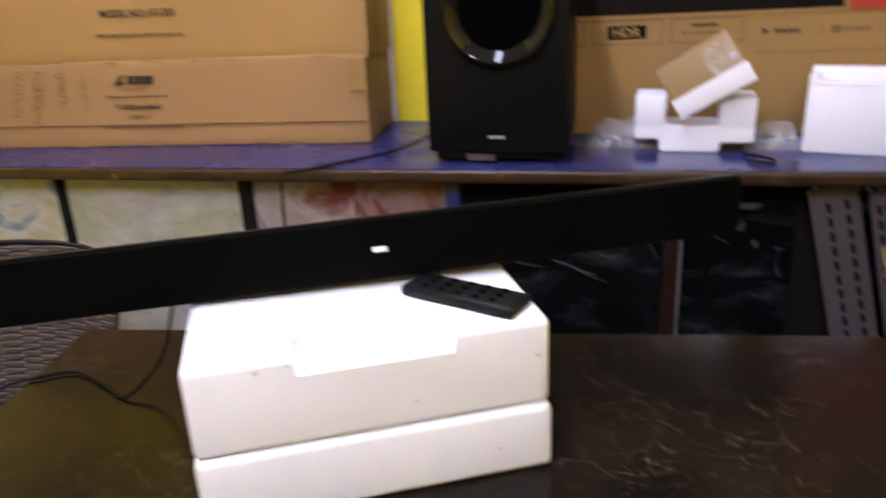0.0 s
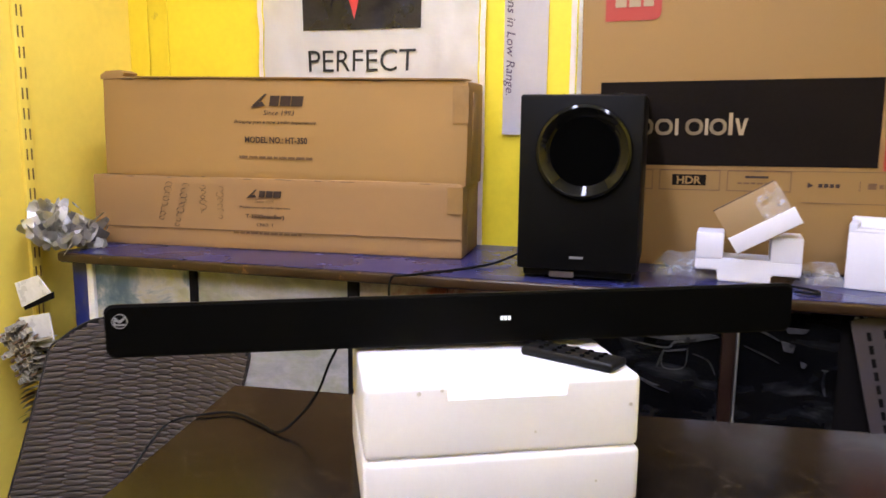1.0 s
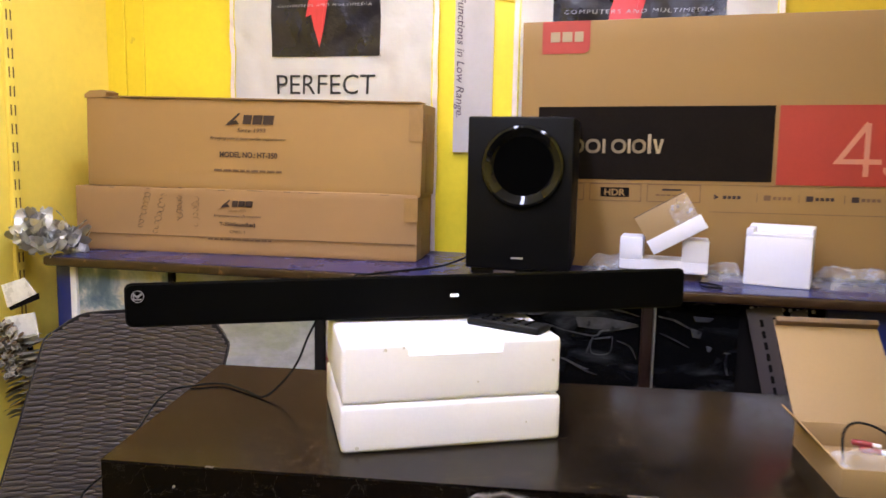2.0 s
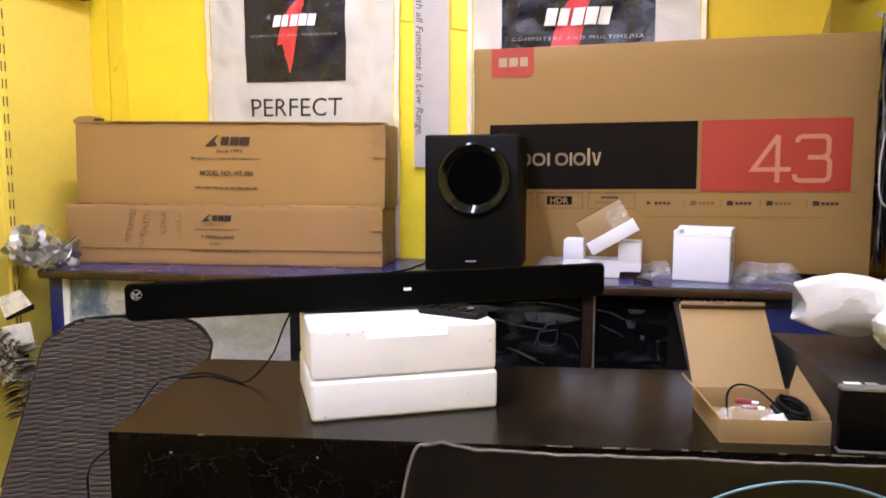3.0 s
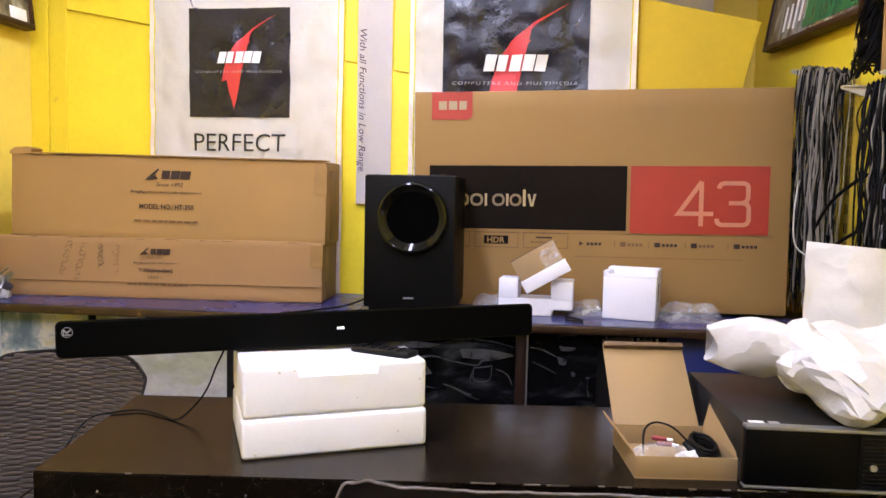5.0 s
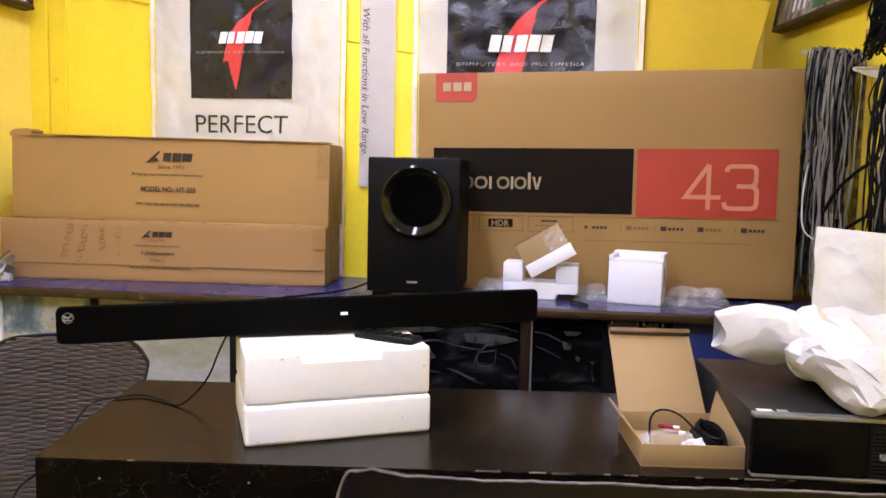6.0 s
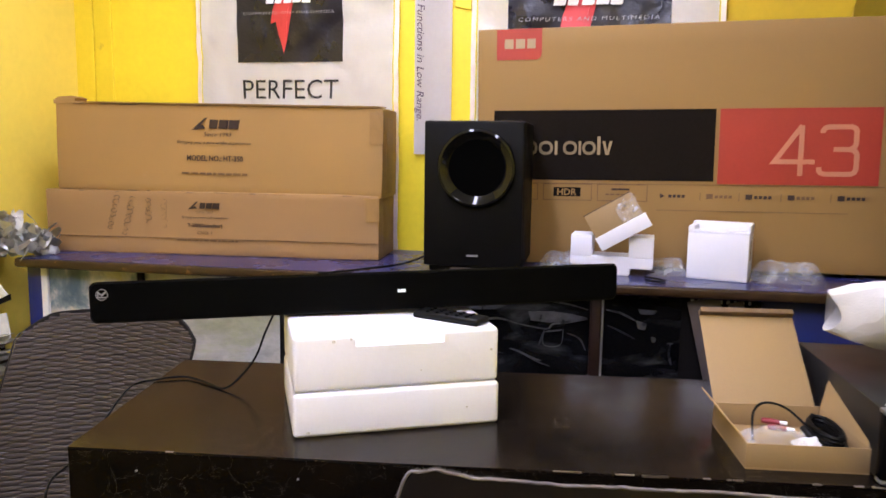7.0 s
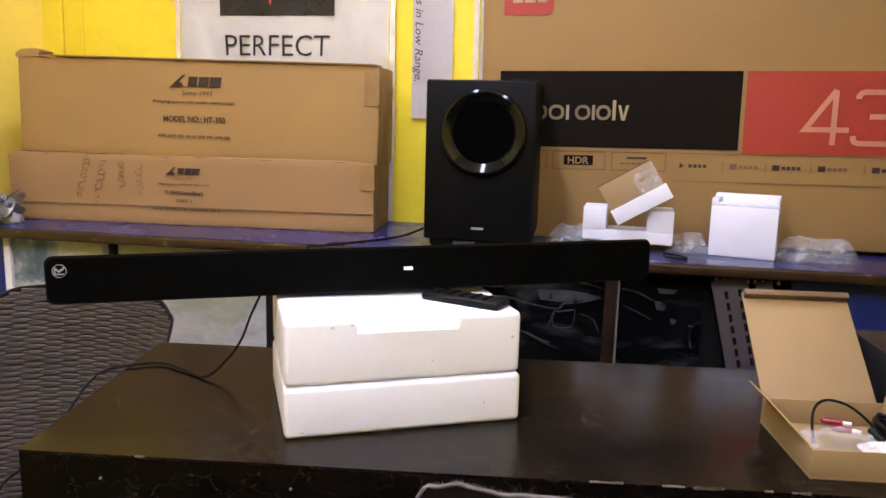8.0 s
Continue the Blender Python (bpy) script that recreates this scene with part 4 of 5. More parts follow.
def sheet_stack(x, y, z, n, label):
    """Curved white card sheets stacked slantwise, their edges showing as pale bands."""
    ob = thing("card_sheet_stack", pose(x, y, z), label, "card sheets", "hanging card strips")
    rnd = random.Random(12)
    for k in range(n):
        bend = rnd.uniform(0.008, 0.016)
        wide = rnd.uniform(0.055, 0.075)
        bm = grid(8, 3, lambda u, v: ((u - 0.4) * wide, (v - 0.5) * 0.06, 0.022 * u + bend * math.sin(u * 3.0)))
        bmesh.ops.solidify(bm, geom=bm.faces[:], thickness=0.0035)
        part("card_sheet", bm, M_BROWN_AND_SHADE if k % 4 == 2 else M_BRACKET, ob, "", pose(rnd.uniform(-0.006, 0.006) - 0.0012 * k, rnd.uniform(-0.008, 0.008), -0.0125 * k, 0, rnd.uniform(-8, 4), rnd.uniform(-12, 12)))


strip_bundle(-1.448, 1.26, 0.645, 80, 0.044, 0.050, 2, "bundle of folded white card channels beside the counter")
strip_bundle(-1.432, 1.27, 0.580, 40, 0.034, 0.030, 4, "bundle of frayed card channels beside the counter")
sheet_stack(-1.395, 1.245, 0.640, 17, "stack of bent white card sheets beside the counter")


def white_flap(outline, y, label):
    ob = thing("coated_card", pose(0, y, 0), label, "card", "coated cards")
    part("sheet", prism(outline, 0, 0.004, None, "y"), M_WHITE_AND_GLINT, ob, "white coated sheet")
    lower = [outline[-1], outline[-2]]
    (x0, z0), (x1, z1) = lower
    part("edge", prism([(x0, z0), (x1, z1), (x1, z1 - 0.016), (x0 + 0.004, z0 - 0.008)], 0.005, 0.012, None, "y"), M_CARCASS, ob, "dark lower edge")


white_flap([(-1.474, 0.792), (-1.402, 0.816), (-1.366, 0.776), (-1.458, 0.732)], 1.262, "white coated panel wedged beside the counter")
white_flap([(-1.460, 0.708), (-1.366, 0.728), (-1.356, 0.662), (-1.385, 0.630), (-1.440, 0.668)], 1.252, "white coated panel folded over the card bundle")

# ---- banners on the back wall ----


def creased(seed, amount):
    def fn(x, z):
        p = Vector((x * 4.5 + seed, z * 3.2, seed))
        q = Vector((x * 14 + seed, z * 11, seed + 5))
        ridge = 1 - abs(noise.noise(p * 1.7))
        d, _ = noise.voronoi(Vector((x * 7 + seed + 0.5 * noise.noise(p), z * 5.5 + 0.5 * noise.noise(q), seed)))
        fold = min(1.0, (d[1] - d[0]) * 2.2)
        return amount * (0.55 * ridge + 0.8 * noise.noise(p) + 0.35 * noise.noise(q) + 0.45 * fold)
    return fn


def sheet_on(fn, x0, x1, z0, z1, lift, step=0.0125):
    nx, nz = max(2, int((x1 - x0) / step)), max(2, int((z1 - z0) / step))

    def at(u, v):
        x, z = x0 + u * (x1 - x0), z0 + v * (z1 - z0)
        return (x, -fn(x, z) - lift, z)
    return grid(nx, nz, at)


FLASH = [(0.862, 0.937), (0.62, 0.81), (0.478, 0.696), (0.397, 0.585), (0.344, 0.437), (0.324, 0.326), (0.377, 0.344), (0.397, 0.233), (0.449, 0.074), (0.466, 0.215), (0.478, 0.363), (0.51, 0.511), (0.559, 0.622), (0.611, 0.704), (0.53, 0.652), (0.538, 0.696), (0.64, 0.80)]


def bolt_on(fn, x, z, w, h, lift):
    """The curved red flash with a notch in its side, lying on the creased sheet."""
    bm = bmesh.new()
    face = bm.faces.new([bm.verts.new((x + u * w, 0, z + v * h)) for u, v in FLASH])
    bmesh.ops.triangulate(bm, faces=[face])
    for _ in range(3):
        bmesh.ops.subdivide_edges(bm, edges=bm.edges[:], cuts=1, use_grid_fill=True)
    bmesh.ops.triangulate(bm, faces=bm.faces[:])
    for v in bm.verts:
        v.co.y = -fn(v.co.x, v.co.z) - lift
    bmesh.ops.solidify(bm, geom=bm.faces[:], thickness=0.0008)
    return bm


def banner(x0, x1, z0, z1, px0, px1, pz0, pz1, seed, amount, label, word):
    ob = thing("banner", pose(0, WALL_Y - 0.010, 0), label, "banner", "vinyl banners")
    fn = creased(seed, amount)
    bm = sheet_on(fn, x0, x1, z0, z1, 0.002)
    bmesh.ops.solidify(bm, geom=bm.faces[:], thickness=0.001)
    part("sheet", bm, M_BANNER, ob, "white vinyl sheet", smooth=60)
    for a in (x0, x1 - 0.012):
        part("hem", sheet_on(fn, a, a + 0.012, z0, z1, 0.0045, 0.006), M_STITCH, ob, "stitched pale hem", smooth=60)
    for a in (x0 + 0.0135, x1 - 0.0175):
        part("edge_line", sheet_on(fn, a, a + 0.004, z0, z1, 0.0045, 0.004), M_YELLOW_THREAD, ob, "thin yellow edge line", smooth=60)
    panel = part("black_square", sheet_on(fn, px0, px1, pz0, pz1, 0.0045), M_BANNER_BLACK, ob, "glossy black printed square", smooth=60)
    w, h = px1 - px0, pz1 - pz0
    part("red_flash", bolt_on(fn, px0, pz0, w, h, 0.0065), M_BANNER_RED, panel, "curved red flash", smooth=60)
    # white slanted block shapes across the square
    for k in range(5):
        a = px0 + w * (0.285 + k * 0.087)
        b, c = a + w * (0.074, 0.064, 0.076, 0.078, 0.074)[k], pz0 + h * 0.495
        t = h * 0.105

        def block(u, v):
            p = (a + (b - a) * u + t * 0.2 * v, c + t * v)
            return (p[0], -fn(*p) - 0.0125, p[1])
        part("white_block", grid(6, 8, block), M_WHITE_INK, panel, "white slanted block", smooth=60)
    ox, oz = px0 + w * 0.07, pz0 + h * 0.405
    line = lettering("small_line", "COMPUTERS AND MULTIMEDIA", h * 0.033, M_GREY_INK, panel, pose(ox, 0, oz), 0.12, 1.3, w * 0.86, -0.0002)
    for v in line.data.vertices:
        v.co.y -= fn(ox + v.co.x, oz + v.co.z) + 0.0115
    if word:
        ox, oz = px0 + 0.0165, pz0 - 0.110
        text = lettering("word", word, 0.083, M_BLACK_INK, ob, pose(ox, 0, oz), 0, 1.0, w * 0.913, -0.0004)
        for v in text.data.vertices:
            v.co.y -= fn(ox + v.co.x, oz + v.co.z) + 0.0055
    return ob, fn


b1, f1 = banner(-1.064, -0.414, 0.875, 2.25, -0.9274, -0.5872, 1.437, 1.785, 3.0, 0.015, "white vinyl banner with a black square and a black word", "PERFECT")
b2, f2 = banner(-0.198, 0.494, 0.875, 2.25, -0.093, 0.353, 1.353, 1.816, 17.0, 0.017, "creased white vinyl banner with a glossy black square", "")
part("top_scribble", tube([(-0.97, -0.012, 1.83), (-0.945, -0.012, 1.812), (-0.93, -0.012, 1.822), (-0.915, -0.012, 1.79), (-0.90, -0.012, 1.785)], 0.0035, 5), M_VIOLET_INK, b1, "faded violet marking")

strip = thing("paper_strip", pose(0, WALL_Y - 0.010, 0), "narrow white paper strip with violet italic lettering", "paper strip")
fs = creased(31.0, 0.003)
bm = sheet_on(fs, -0.368, -0.256, 1.165, 2.25, 0.002)
bmesh.ops.solidify(bm, geom=bm.faces[:], thickness=0.0006)
part("sheet", bm, M_STRIP, strip, smooth=60)
lettering("sentence", "With all Functions in Low Range.", 0.031, M_VIOLET_INK, strip, pose(-0.3665, -0.008, 1.716, 0, 90, 0), 0.25, 1.0, 0.452, 0.0)

# ---- framed pictures on the side walls ----


def framed_picture(at, w, h, label, green=False):
    ob = thing("framed_picture", at, label, "picture")
    part("back_board", slab(0, w, 0.0, 0.03, 0, h, 0.003), M_FRAME, ob)
    part("print", slab(0.018, w - 0.018, -0.004, 0.002, 0.018, h - 0.018), M_PHOTO, ob, "street photograph print")
    for x0, x1, z0, z1 in ((0, w, 0, 0.018), (0, w, h - 0.018, h), (0, 0.018, 0.018, h - 0.018), (w - 0.018, w, 0.018, h - 0.018)):
        part("frame_bar", slab(x0, x1, -0.010, 0.004, z0, z1, 0.003), M_FRAME, ob, "dark wooden frame bar")
    if green:
        part("green_patch", slab(w * 0.46, w - 0.018, -0.0055, 0.0, 0.030, h - 0.03), M_GREEN, ob, "green part of the print")
        rnd = random.Random(4)
        for k in range(5):
            x = w * (0.22 + 0.06 * k)
            part("pale_patch", slab(x, x + 0.02, -0.0055, 0.0, 0.04 + rnd.uniform(0, 0.02), 0.12 + rnd.uniform(0, 0.05), 0.002), M_BANNER, ob, "pale upright shape of the print")
    else:
        part("pale_patch", slab(w - 0.11, w - 0.03, -0.0055, 0.0, 0.02, 0.06, 0.004), M_STRIP, ob, "pale patch of the print")
    return ob


framed_picture(pose(RIGHT_X - 0.035, 2.27, 1.733, -8, 4.6, -90), 0.86, 0.42, "dark framed street photograph with a green patch", True)
framed_picture(pose(LEFT_X + 0.045, 1.02, 1.712, -6, 0, 90), 0.70, 0.42, "dark framed photograph on the side wall")

# ---- hooks and hanging cables on the side wall ----


def wall_bracket(y, z, reach):
    ob = thing("wall_bracket", pose(RIGHT_X, y, z), "white painted steel shelf bracket with cables hanging on it", "bracket", "wall brackets")
    bm = prism([(0, 0), (-reach, 0), (-reach, -0.006), (-reach * 0.25, -0.035), (0, -0.055)], -0.004, 0.004, None, "y")
    part("arm", bm, M_BRACKET_WHITE, ob)
    part("top_flange", slab(-reach, 0, -0.010, 0.010, -0.002, 0.001), M_BRACKET_WHITE, ob)


def hanging_cables(y0, y1, x0, x1, top, low, n, grey, seed, label, sag=0.0):
    ob = thing("hanging_cables", pose(0, 0, 0), label, "cables", "hanging cables")
    rnd = random.Random(seed)
    for k in range(n):
        x, y = rnd.uniform(x0, x1), rnd.uniform(y0, y1)
        drop = rnd.uniform(low - 0.05, low + 0.14)
        wander, turn = rnd.uniform(0.0, 0.035), rnd.uniform(0, 6.28)
        crest = top - sag * (y1 - y)
        pts = [(x + 0.02, y + 0.01, crest - 0.05), (x + 0.004, y, crest + rnd.uniform(-0.004, 0.012))]
        steps = 7
        for j in range(1, steps + 1):
            t = j / steps
            pts.append((x - 0.006 + rnd.uniform(-0.006, 0.006), y + wander * math.sin(2.4 * t + turn) + rnd.uniform(-0.012, 0.012) * (0.3 + t), crest - (crest - drop) * t))
        mat = M_CABLE_GREY if rnd.random() < grey else M_CABLE
        part("cable", tube(pts, rnd.uniform(0.0015, 0.0027), 5), mat, ob)
    return ob


wall_bracket(1.68, 1.572, 0.115)
wall_bracket(1.315, 1.475, 0.105)
wall_bracket(1.10, 1.475, 0.105)
wall_bracket(0.86, 1.475, 0.105)
hanging_cables(1.43, 1.66, 0.925, 0.985, 1.572, 0.95, 150, 0.5, 3, "thick bundle of grey and black cables hanging from a bracket", 0.2)
hanging_cables(1.05, 1.22, 0.93, 0.985, 1.455, 0.95, 80, 0.10, 7, "bundle of black cables hanging from a bracket")
knot = thing("cable_knot", pose(0.972, 1.265, 1.64), "tangled clump of black cables hanging on the side wall", "cables")
rnd = random.Random(21)
for k in range(46):
    a = rnd.uniform(0, 6.28)
    pts = [(0.028 * math.cos(a + j) + rnd.uniform(-0.012, 0.012), 0.05 * math.sin(a + j * 1.3) + 0.015, -0.13 + 0.04 * j + rnd.uniform(-0.02, 0.02)) for j in range(11)]
    part("cable", tube(pts, 0.0026, 6), M_CABLE, knot)
tagged(part("loose_wire", tube([(0.93, 1.60, 1.26), (0.905, 1.54, 1.22), (0.898, 1.53, 1.15), (0.905, 1.52, 1.08), (0.95, 1.50, 1.05), (0.985, 1.50, 1.045)], 0.0022), M_CABLE_WHITE), "loose thin white wire beside the television carton", "wire")
tagged(part("slanting_cable", tube([(1.01, 1.12, 1.30), (0.96, 1.25, 1.26), (0.93, 1.36, 1.20), (0.925, 1.45, 1.13)], 0.0045), M_CABLE), "black cable slanting across the bundle", "cable")
tagged(part("slanting_cable", tube([(1.01, 1.12, 1.18), (0.95, 1.26, 1.13), (0.925, 1.40, 1.06), (0.93, 1.50, 1.02)], 0.0045), M_CABLE), "black cable slanting across the bundle", "cable")
leads = thing("plug_leads", pose(0.925, 1.665, 1.566), "thin leads with small coloured plugs hanging from a bracket", "cables")
for k, (dx, m) in enumerate(((0.0, M_RED_PLUG), (0.008, M_WHITE_PLUG), (0.014, M_CABLE))):
    part("lead", tube([(dx + 0.004, -k * 0.012, 0.004), (dx, -k * 0.012, -0.08), (dx - 0.002, -k * 0.012 - 0.003, -0.17), (dx, -k * 0.012, -0.24)], 0.0016, 5), M_CABLE_WHITE if k == 1 else M_CABLE, leads)
    part("plug", lathe([(0.0, 0.0), (0.004, 0.0), (0.005, -0.02), (0.003, -0.03), (0.0, -0.03)], 12, "z"), m, leads, "", pose(dx, -k * 0.012, -0.238))
carton = thing("shelf_carton", pose(RIGHT_X - 0.085, 0.80, 1.4765), "plain brown carton standing on wall brackets", "carton")
part("body", worn_slab(0, 0.08, 0, 0.36, 0, 0.40, 5, 0.002, 0.003, 41.0), M_CARD, carton)
part("tape", slab(-0.0015, 0.0, 0.15, 0.19, 0.0, 0.40), M_TAPE, carton, "strip of packing tape")
adapters = thing("power_adapters", pose(0.975, 1.12, 1.06), "black power adapters with white labels among the cables", "adapters")
for k in range(3):
    part("adapter", slab(-0.035, 0.03, -0.05, 0.03, k * 0.085 - 0.04, k * 0.085 + 0.03, 0.006), M_BLACK_PLASTIC, adapters)
    part("label", slab(-0.0362, -0.0345, -0.035, -0.005, k * 0.085 - 0.02, k * 0.085 + 0.01), M_WHITE_INK, adapters, "white label")

# ---- the black table ----
TABLE_Z = 0.76
table = thing("table", pose(-0.527, 0.434, 0, 0, 0, 6.95), "black marble-patterned laminate table with chipped edges", "table")
TW, TD, SKEW = 1.48, 0.442, -0.024
part("tabletop", prism([(0, 0), (TW, 0), (TW + SKEW, TD), (SKEW, TD)], TABLE_Z - 0.0035, TABLE_Z), M_MARBLE, table, "black laminate top with pale veins")
part("front_panel", slab(0.0, TW, 0.0004, 0.020, 0.05, TABLE_Z - 0.0037, 0.001), M_MARBLE_FRONT, table, "black veined front panel")
part("side_panel", prism([(0.001, 0.022), (0.022, 0.022), (0.022 + SKEW, TD - 0.01), (0.001 + SKEW, TD - 0.01)], 0.0, TABLE_Z - 0.0037), M_MARBLE, table)
part("side_panel", slab(TW - 0.05, TW - 0.032, 0.022, TD - 0.01, 0.0, TABLE_Z - 0.0037, 0.001), M_MARBLE, table)
rnd = random.Random(9)
for k in range(22):
    x, w = rnd.uniform(0.60, 1.12) if k % 3 else rnd.uniform(0.05, 1.4), rnd.uniform(0.006, 0.032)
    n = 7
    edge = [(x + w * i / n, -0.0008) for i in range(n + 1)]
    back = [(x + w * (1 - i / n), 0.0008 + rnd.uniform(0.0, 0.0030)) for i in range(n + 1)]
    part("chip", prism(edge + back, TABLE_Z - rnd.uniform(0.0008, 0.0020), TABLE_Z + 0.0003), M_CHIP, table, "pale chipped spot of the edge")
for k in range(6):
    x = 0.10 + k * 0.23
    part("screw", lathe([(0.0, -0.0025), (0.0013, -0.0022), (0.0018, 0.001)], 10), M_SILVER_TRIM, table, "", pose(x, 0, TABLE_Z - 0.03))

# ---- foam packing, soundbar and remote control ----
FOAM = pose(-0.2317, 0.533, TABLE_Z, 0, 0, 26.9)
foam = thing("foam_packing", FOAM, "two stacked white foam packing halves on the table", "packing foam")
part("lower_half", slab(0, 0.314, 0, 0.235, 0, 0.067, 0.0075, 4), M_FOAM, foam)


def cut_out(ob, bm):
    """Take a shape out of a mesh for good."""
    cutter = new("cutter", mesh_of("cutter", bm, M_FOAM))
    mod = ob.modifiers.new("cut", "BOOLEAN")
    mod.object, mod.solver = cutter, "EXACT"
    bpy.context.view_layer.update()
    me = bpy.data.meshes.new_from_object(ob.evaluated_get(bpy.context.evaluated_depsgraph_get()))
    ob.modifiers.clear()
    for p in me.polygons:
        p.use_smooth = p.area < 0.0009 and p.normal.length > 0 and max(abs(c) for c in p.normal) < 0.999
    me.set_sharp_from_angle(angle=radians(40))
    ob.data = me
    bpy.data.objects.remove(cutter)
    return ob


upper_foam = part("upper_half", slab(0.001, 0.312, 0.002, 0.233, 0.0675, 0.152, 0.0075, 4), M_FOAM, None, "upper half with a cut-out in its rim")
cut_out(upper_foam, prism([(0.092, 0.133), (0.225, 0.133), (0.228, 0.17), (0.088, 0.17)], -0.02, 0.036, None, "y"))
upper_foam.parent = foam


for x, z, r in ((0.30, 0.118, 0.0022), (0.262, 0.030, 0.0016), (0.060, 0.142, 0.0026), (0.085, 0.1445, 0.002), (0.022, 0.008, 0.003), (0.19, 0.092, 0.0014)):
    part("dent", lathe([(r, 0.0), (r * 0.8, -0.0006), (r * 0.5, -0.0003), (0.0, 0.0)], 10), M_DENT, foam, "small dent in the foam", pose(x, 0.0014 if z > 0.0675 else -0.0004, z))


def soundbar():
    w, h, d = 0.8525, 0.064, 0.075
    ob = thing("soundbar", pose(-0.5531, 0.528, 0.9115, 0, -0.90, 24.26), "long black soundbar with a round badge and a lit display", "soundbar")
    pts = rounded_rect(w, h, 0.011)
    bm = bmesh.new()
    rings = [[bm.verts.new((a, y, b * k)) for a, b in pts] for y, k in ((0.004, 1.0), (0.012, 0.98), (d - 0.02, 0.42), (d - 0.012, 0.34))]
    for p, q in zip(rings, rings[1:]):
        for i in range(len(p)):
            bm.faces.new((p[i], p[(i + 1) % len(p)], q[(i + 1) % len(p)], q[i]))
    bm.faces.new(rings[0])
    bm.faces.new(rings[-1])
    part("body", bm, M_BLACK_PLASTIC, ob, "matt black case")
    small = [(0.003 + a * (w - 0.006) / w, 0.003 + b * (h - 0.006) / h) for a, b in pts]
    part("grille", prism(small, 0.0, 0.0035, None, "y"), M_BLACK_CLOTH, ob, "black cloth grille")
    badge = part("badge", lathe([(0.0102, -0.002), (0.0102, 0.001), (0.0095, 0.001), (0.0095, -0.002), (0.0102, -0.002)], 32), M_LOGO, ob, "round silver badge", pose(0.019, 0, h - 0.019) @ Matrix.Diagonal((0.84, 1, 0.84, 1)))
    bm = plate(-0.0075, -0.0055, -0.006, 0.006, -0.002)
    plate(-0.0055, 0.0065, -0.006, -0.004, -0.002, bm=bm)
    prism([(-0.0055, 0.006), (-0.001, 0.001), (0.007, 0.0065), (0.007, 0.003), (0.0, -0.003), (-0.0055, 0.002)], -0.002, -0.0008, bm, "y")
    part("badge_mark", bm, M_LOGO, badge)
    bm = bmesh.new()
    for k in range(3):
        plate(0.4672 + k * 0.0046, 0.4707 + k * 0.0046, h * 0.5 - 0.002, h * 0.5 + 0.003, -0.001, 0.001, bm)
    part("display", bm, M_DISPLAY, ob, "small lit white display")
    for x in (0.12, w - 0.14):
        part("rubber_foot", slab(x, x + 0.04, 0.02, 0.06, -0.0012, 0.001), M_BLACK_PLASTIC, ob)


soundbar()


def remote_control():
    ob = thing("remote_control", pose(-0.092, 0.724, 0.9122, 0, 0, -20), "slim black remote control lying on the foam", "remote control")
    part("case", slab(0, 0.120, -0.021, 0.019, 0, 0.011, 0.004, 3), M_BLACK_PLASTIC, ob)
    for k in range(5):
        for j in (-0.012, 0.0, 0.011):
            part("button", lathe([(0, 0.0), (0.0035, 0.0), (0.003, 0.0018), (0, 0.002)], 12, "z"), M_GLOSS_BLACK, ob, "", pose(0.024 + k * 0.018, j, 0.0108))


remote_control()
tagged(part("soundbar_cable", tube([(-0.325, 0.70, 0.93), (-0.340, 0.705, 0.90), (-0.362, 0.72, 0.865), (-0.386, 0.735, 0.82), (-0.412, 0.735, 0.785), (-0.436, 0.714, 0.7635), (-0.48, 0.735, 0.763), (-0.535, 0.757, 0.7635), (-0.575, 0.735, 0.763), (-0.612, 0.70, 0.755), (-0.60, 0.60, 0.72), (-0.585, 0.52, 0.70), (-0.575, 0.45, 0.69), (-0.57, 0.44, 0.62), (-0.56, 0.45, 0.3)], 0.0019), M_CABLE), "thin black cable falling from the soundbar over the table", "cable")

# ---- cable box on the table ----


def cable_box():
    ob = thing("cable_box", pose(0.3945, 0.585, TABLE_Z, 0, 0, 7), "open kraft card box with audio cables inside", "card box")
    w, d, h, t = 0.160, 0.168, 0.036, 0.002
    part("floor_panel", slab(0, w, 0, d, 0, t), M_CARD_INNER, ob)
    part("front_wall", slab(0, w, 0, t, t, h, 0.0005), M_CARD_INNER, ob)
    part("back_wall", slab(0, w, d - t, d, t, h, 0.0005), M_CARD_INNER, ob)
    part("side_wall", slab(0, t, t, d - t, t, h, 0.0005), M_CARD_INNER, ob)
    part("side_wall", slab(w - t, w, t, d - t, t, h, 0.0005), M_CARD_INNER, ob)
    lid = part("lid", slab(0, w - 0.008, 0, t, 0, 0.172, 0.0005), M_CARD_INNER, ob, "lid standing open", pose(0.0, d, h, -46, 0, 0))
    part("lid_lip", slab(0.001, w - 0.009, -0.012, 0.0, 0.162, 0.1715, 0.001), M_BROWN_AND_SHADE, lid, "folded front lip of the lid")
    part("dust_flap", prism([(-0.006, 0.0), (d - 0.014, 0.0), (d - 0.006, 0.052), (0.036, 0.050)], 0, t, None, "x"), M_CARD_INNER, ob, "side flap standing up", pose(w - t, 0.01, h, 0, 16, 0))
    part("dust_flap", prism([(t, 0.0), (d - 0.03, 0.0), (d - 0.01, 0.030), (0.08, 0.034)], 0, t, None, "x"), M_CARD_DARK, ob, "side flap standing up", pose(0, 0.01, h, 0, -42, 0))


cable_box()
audio = thing("audio_cables", pose(0.3945, 0.585, TABLE_Z + 0.003, 0, 0, 7), "coiled black audio cable with red and white plugs", "cables")
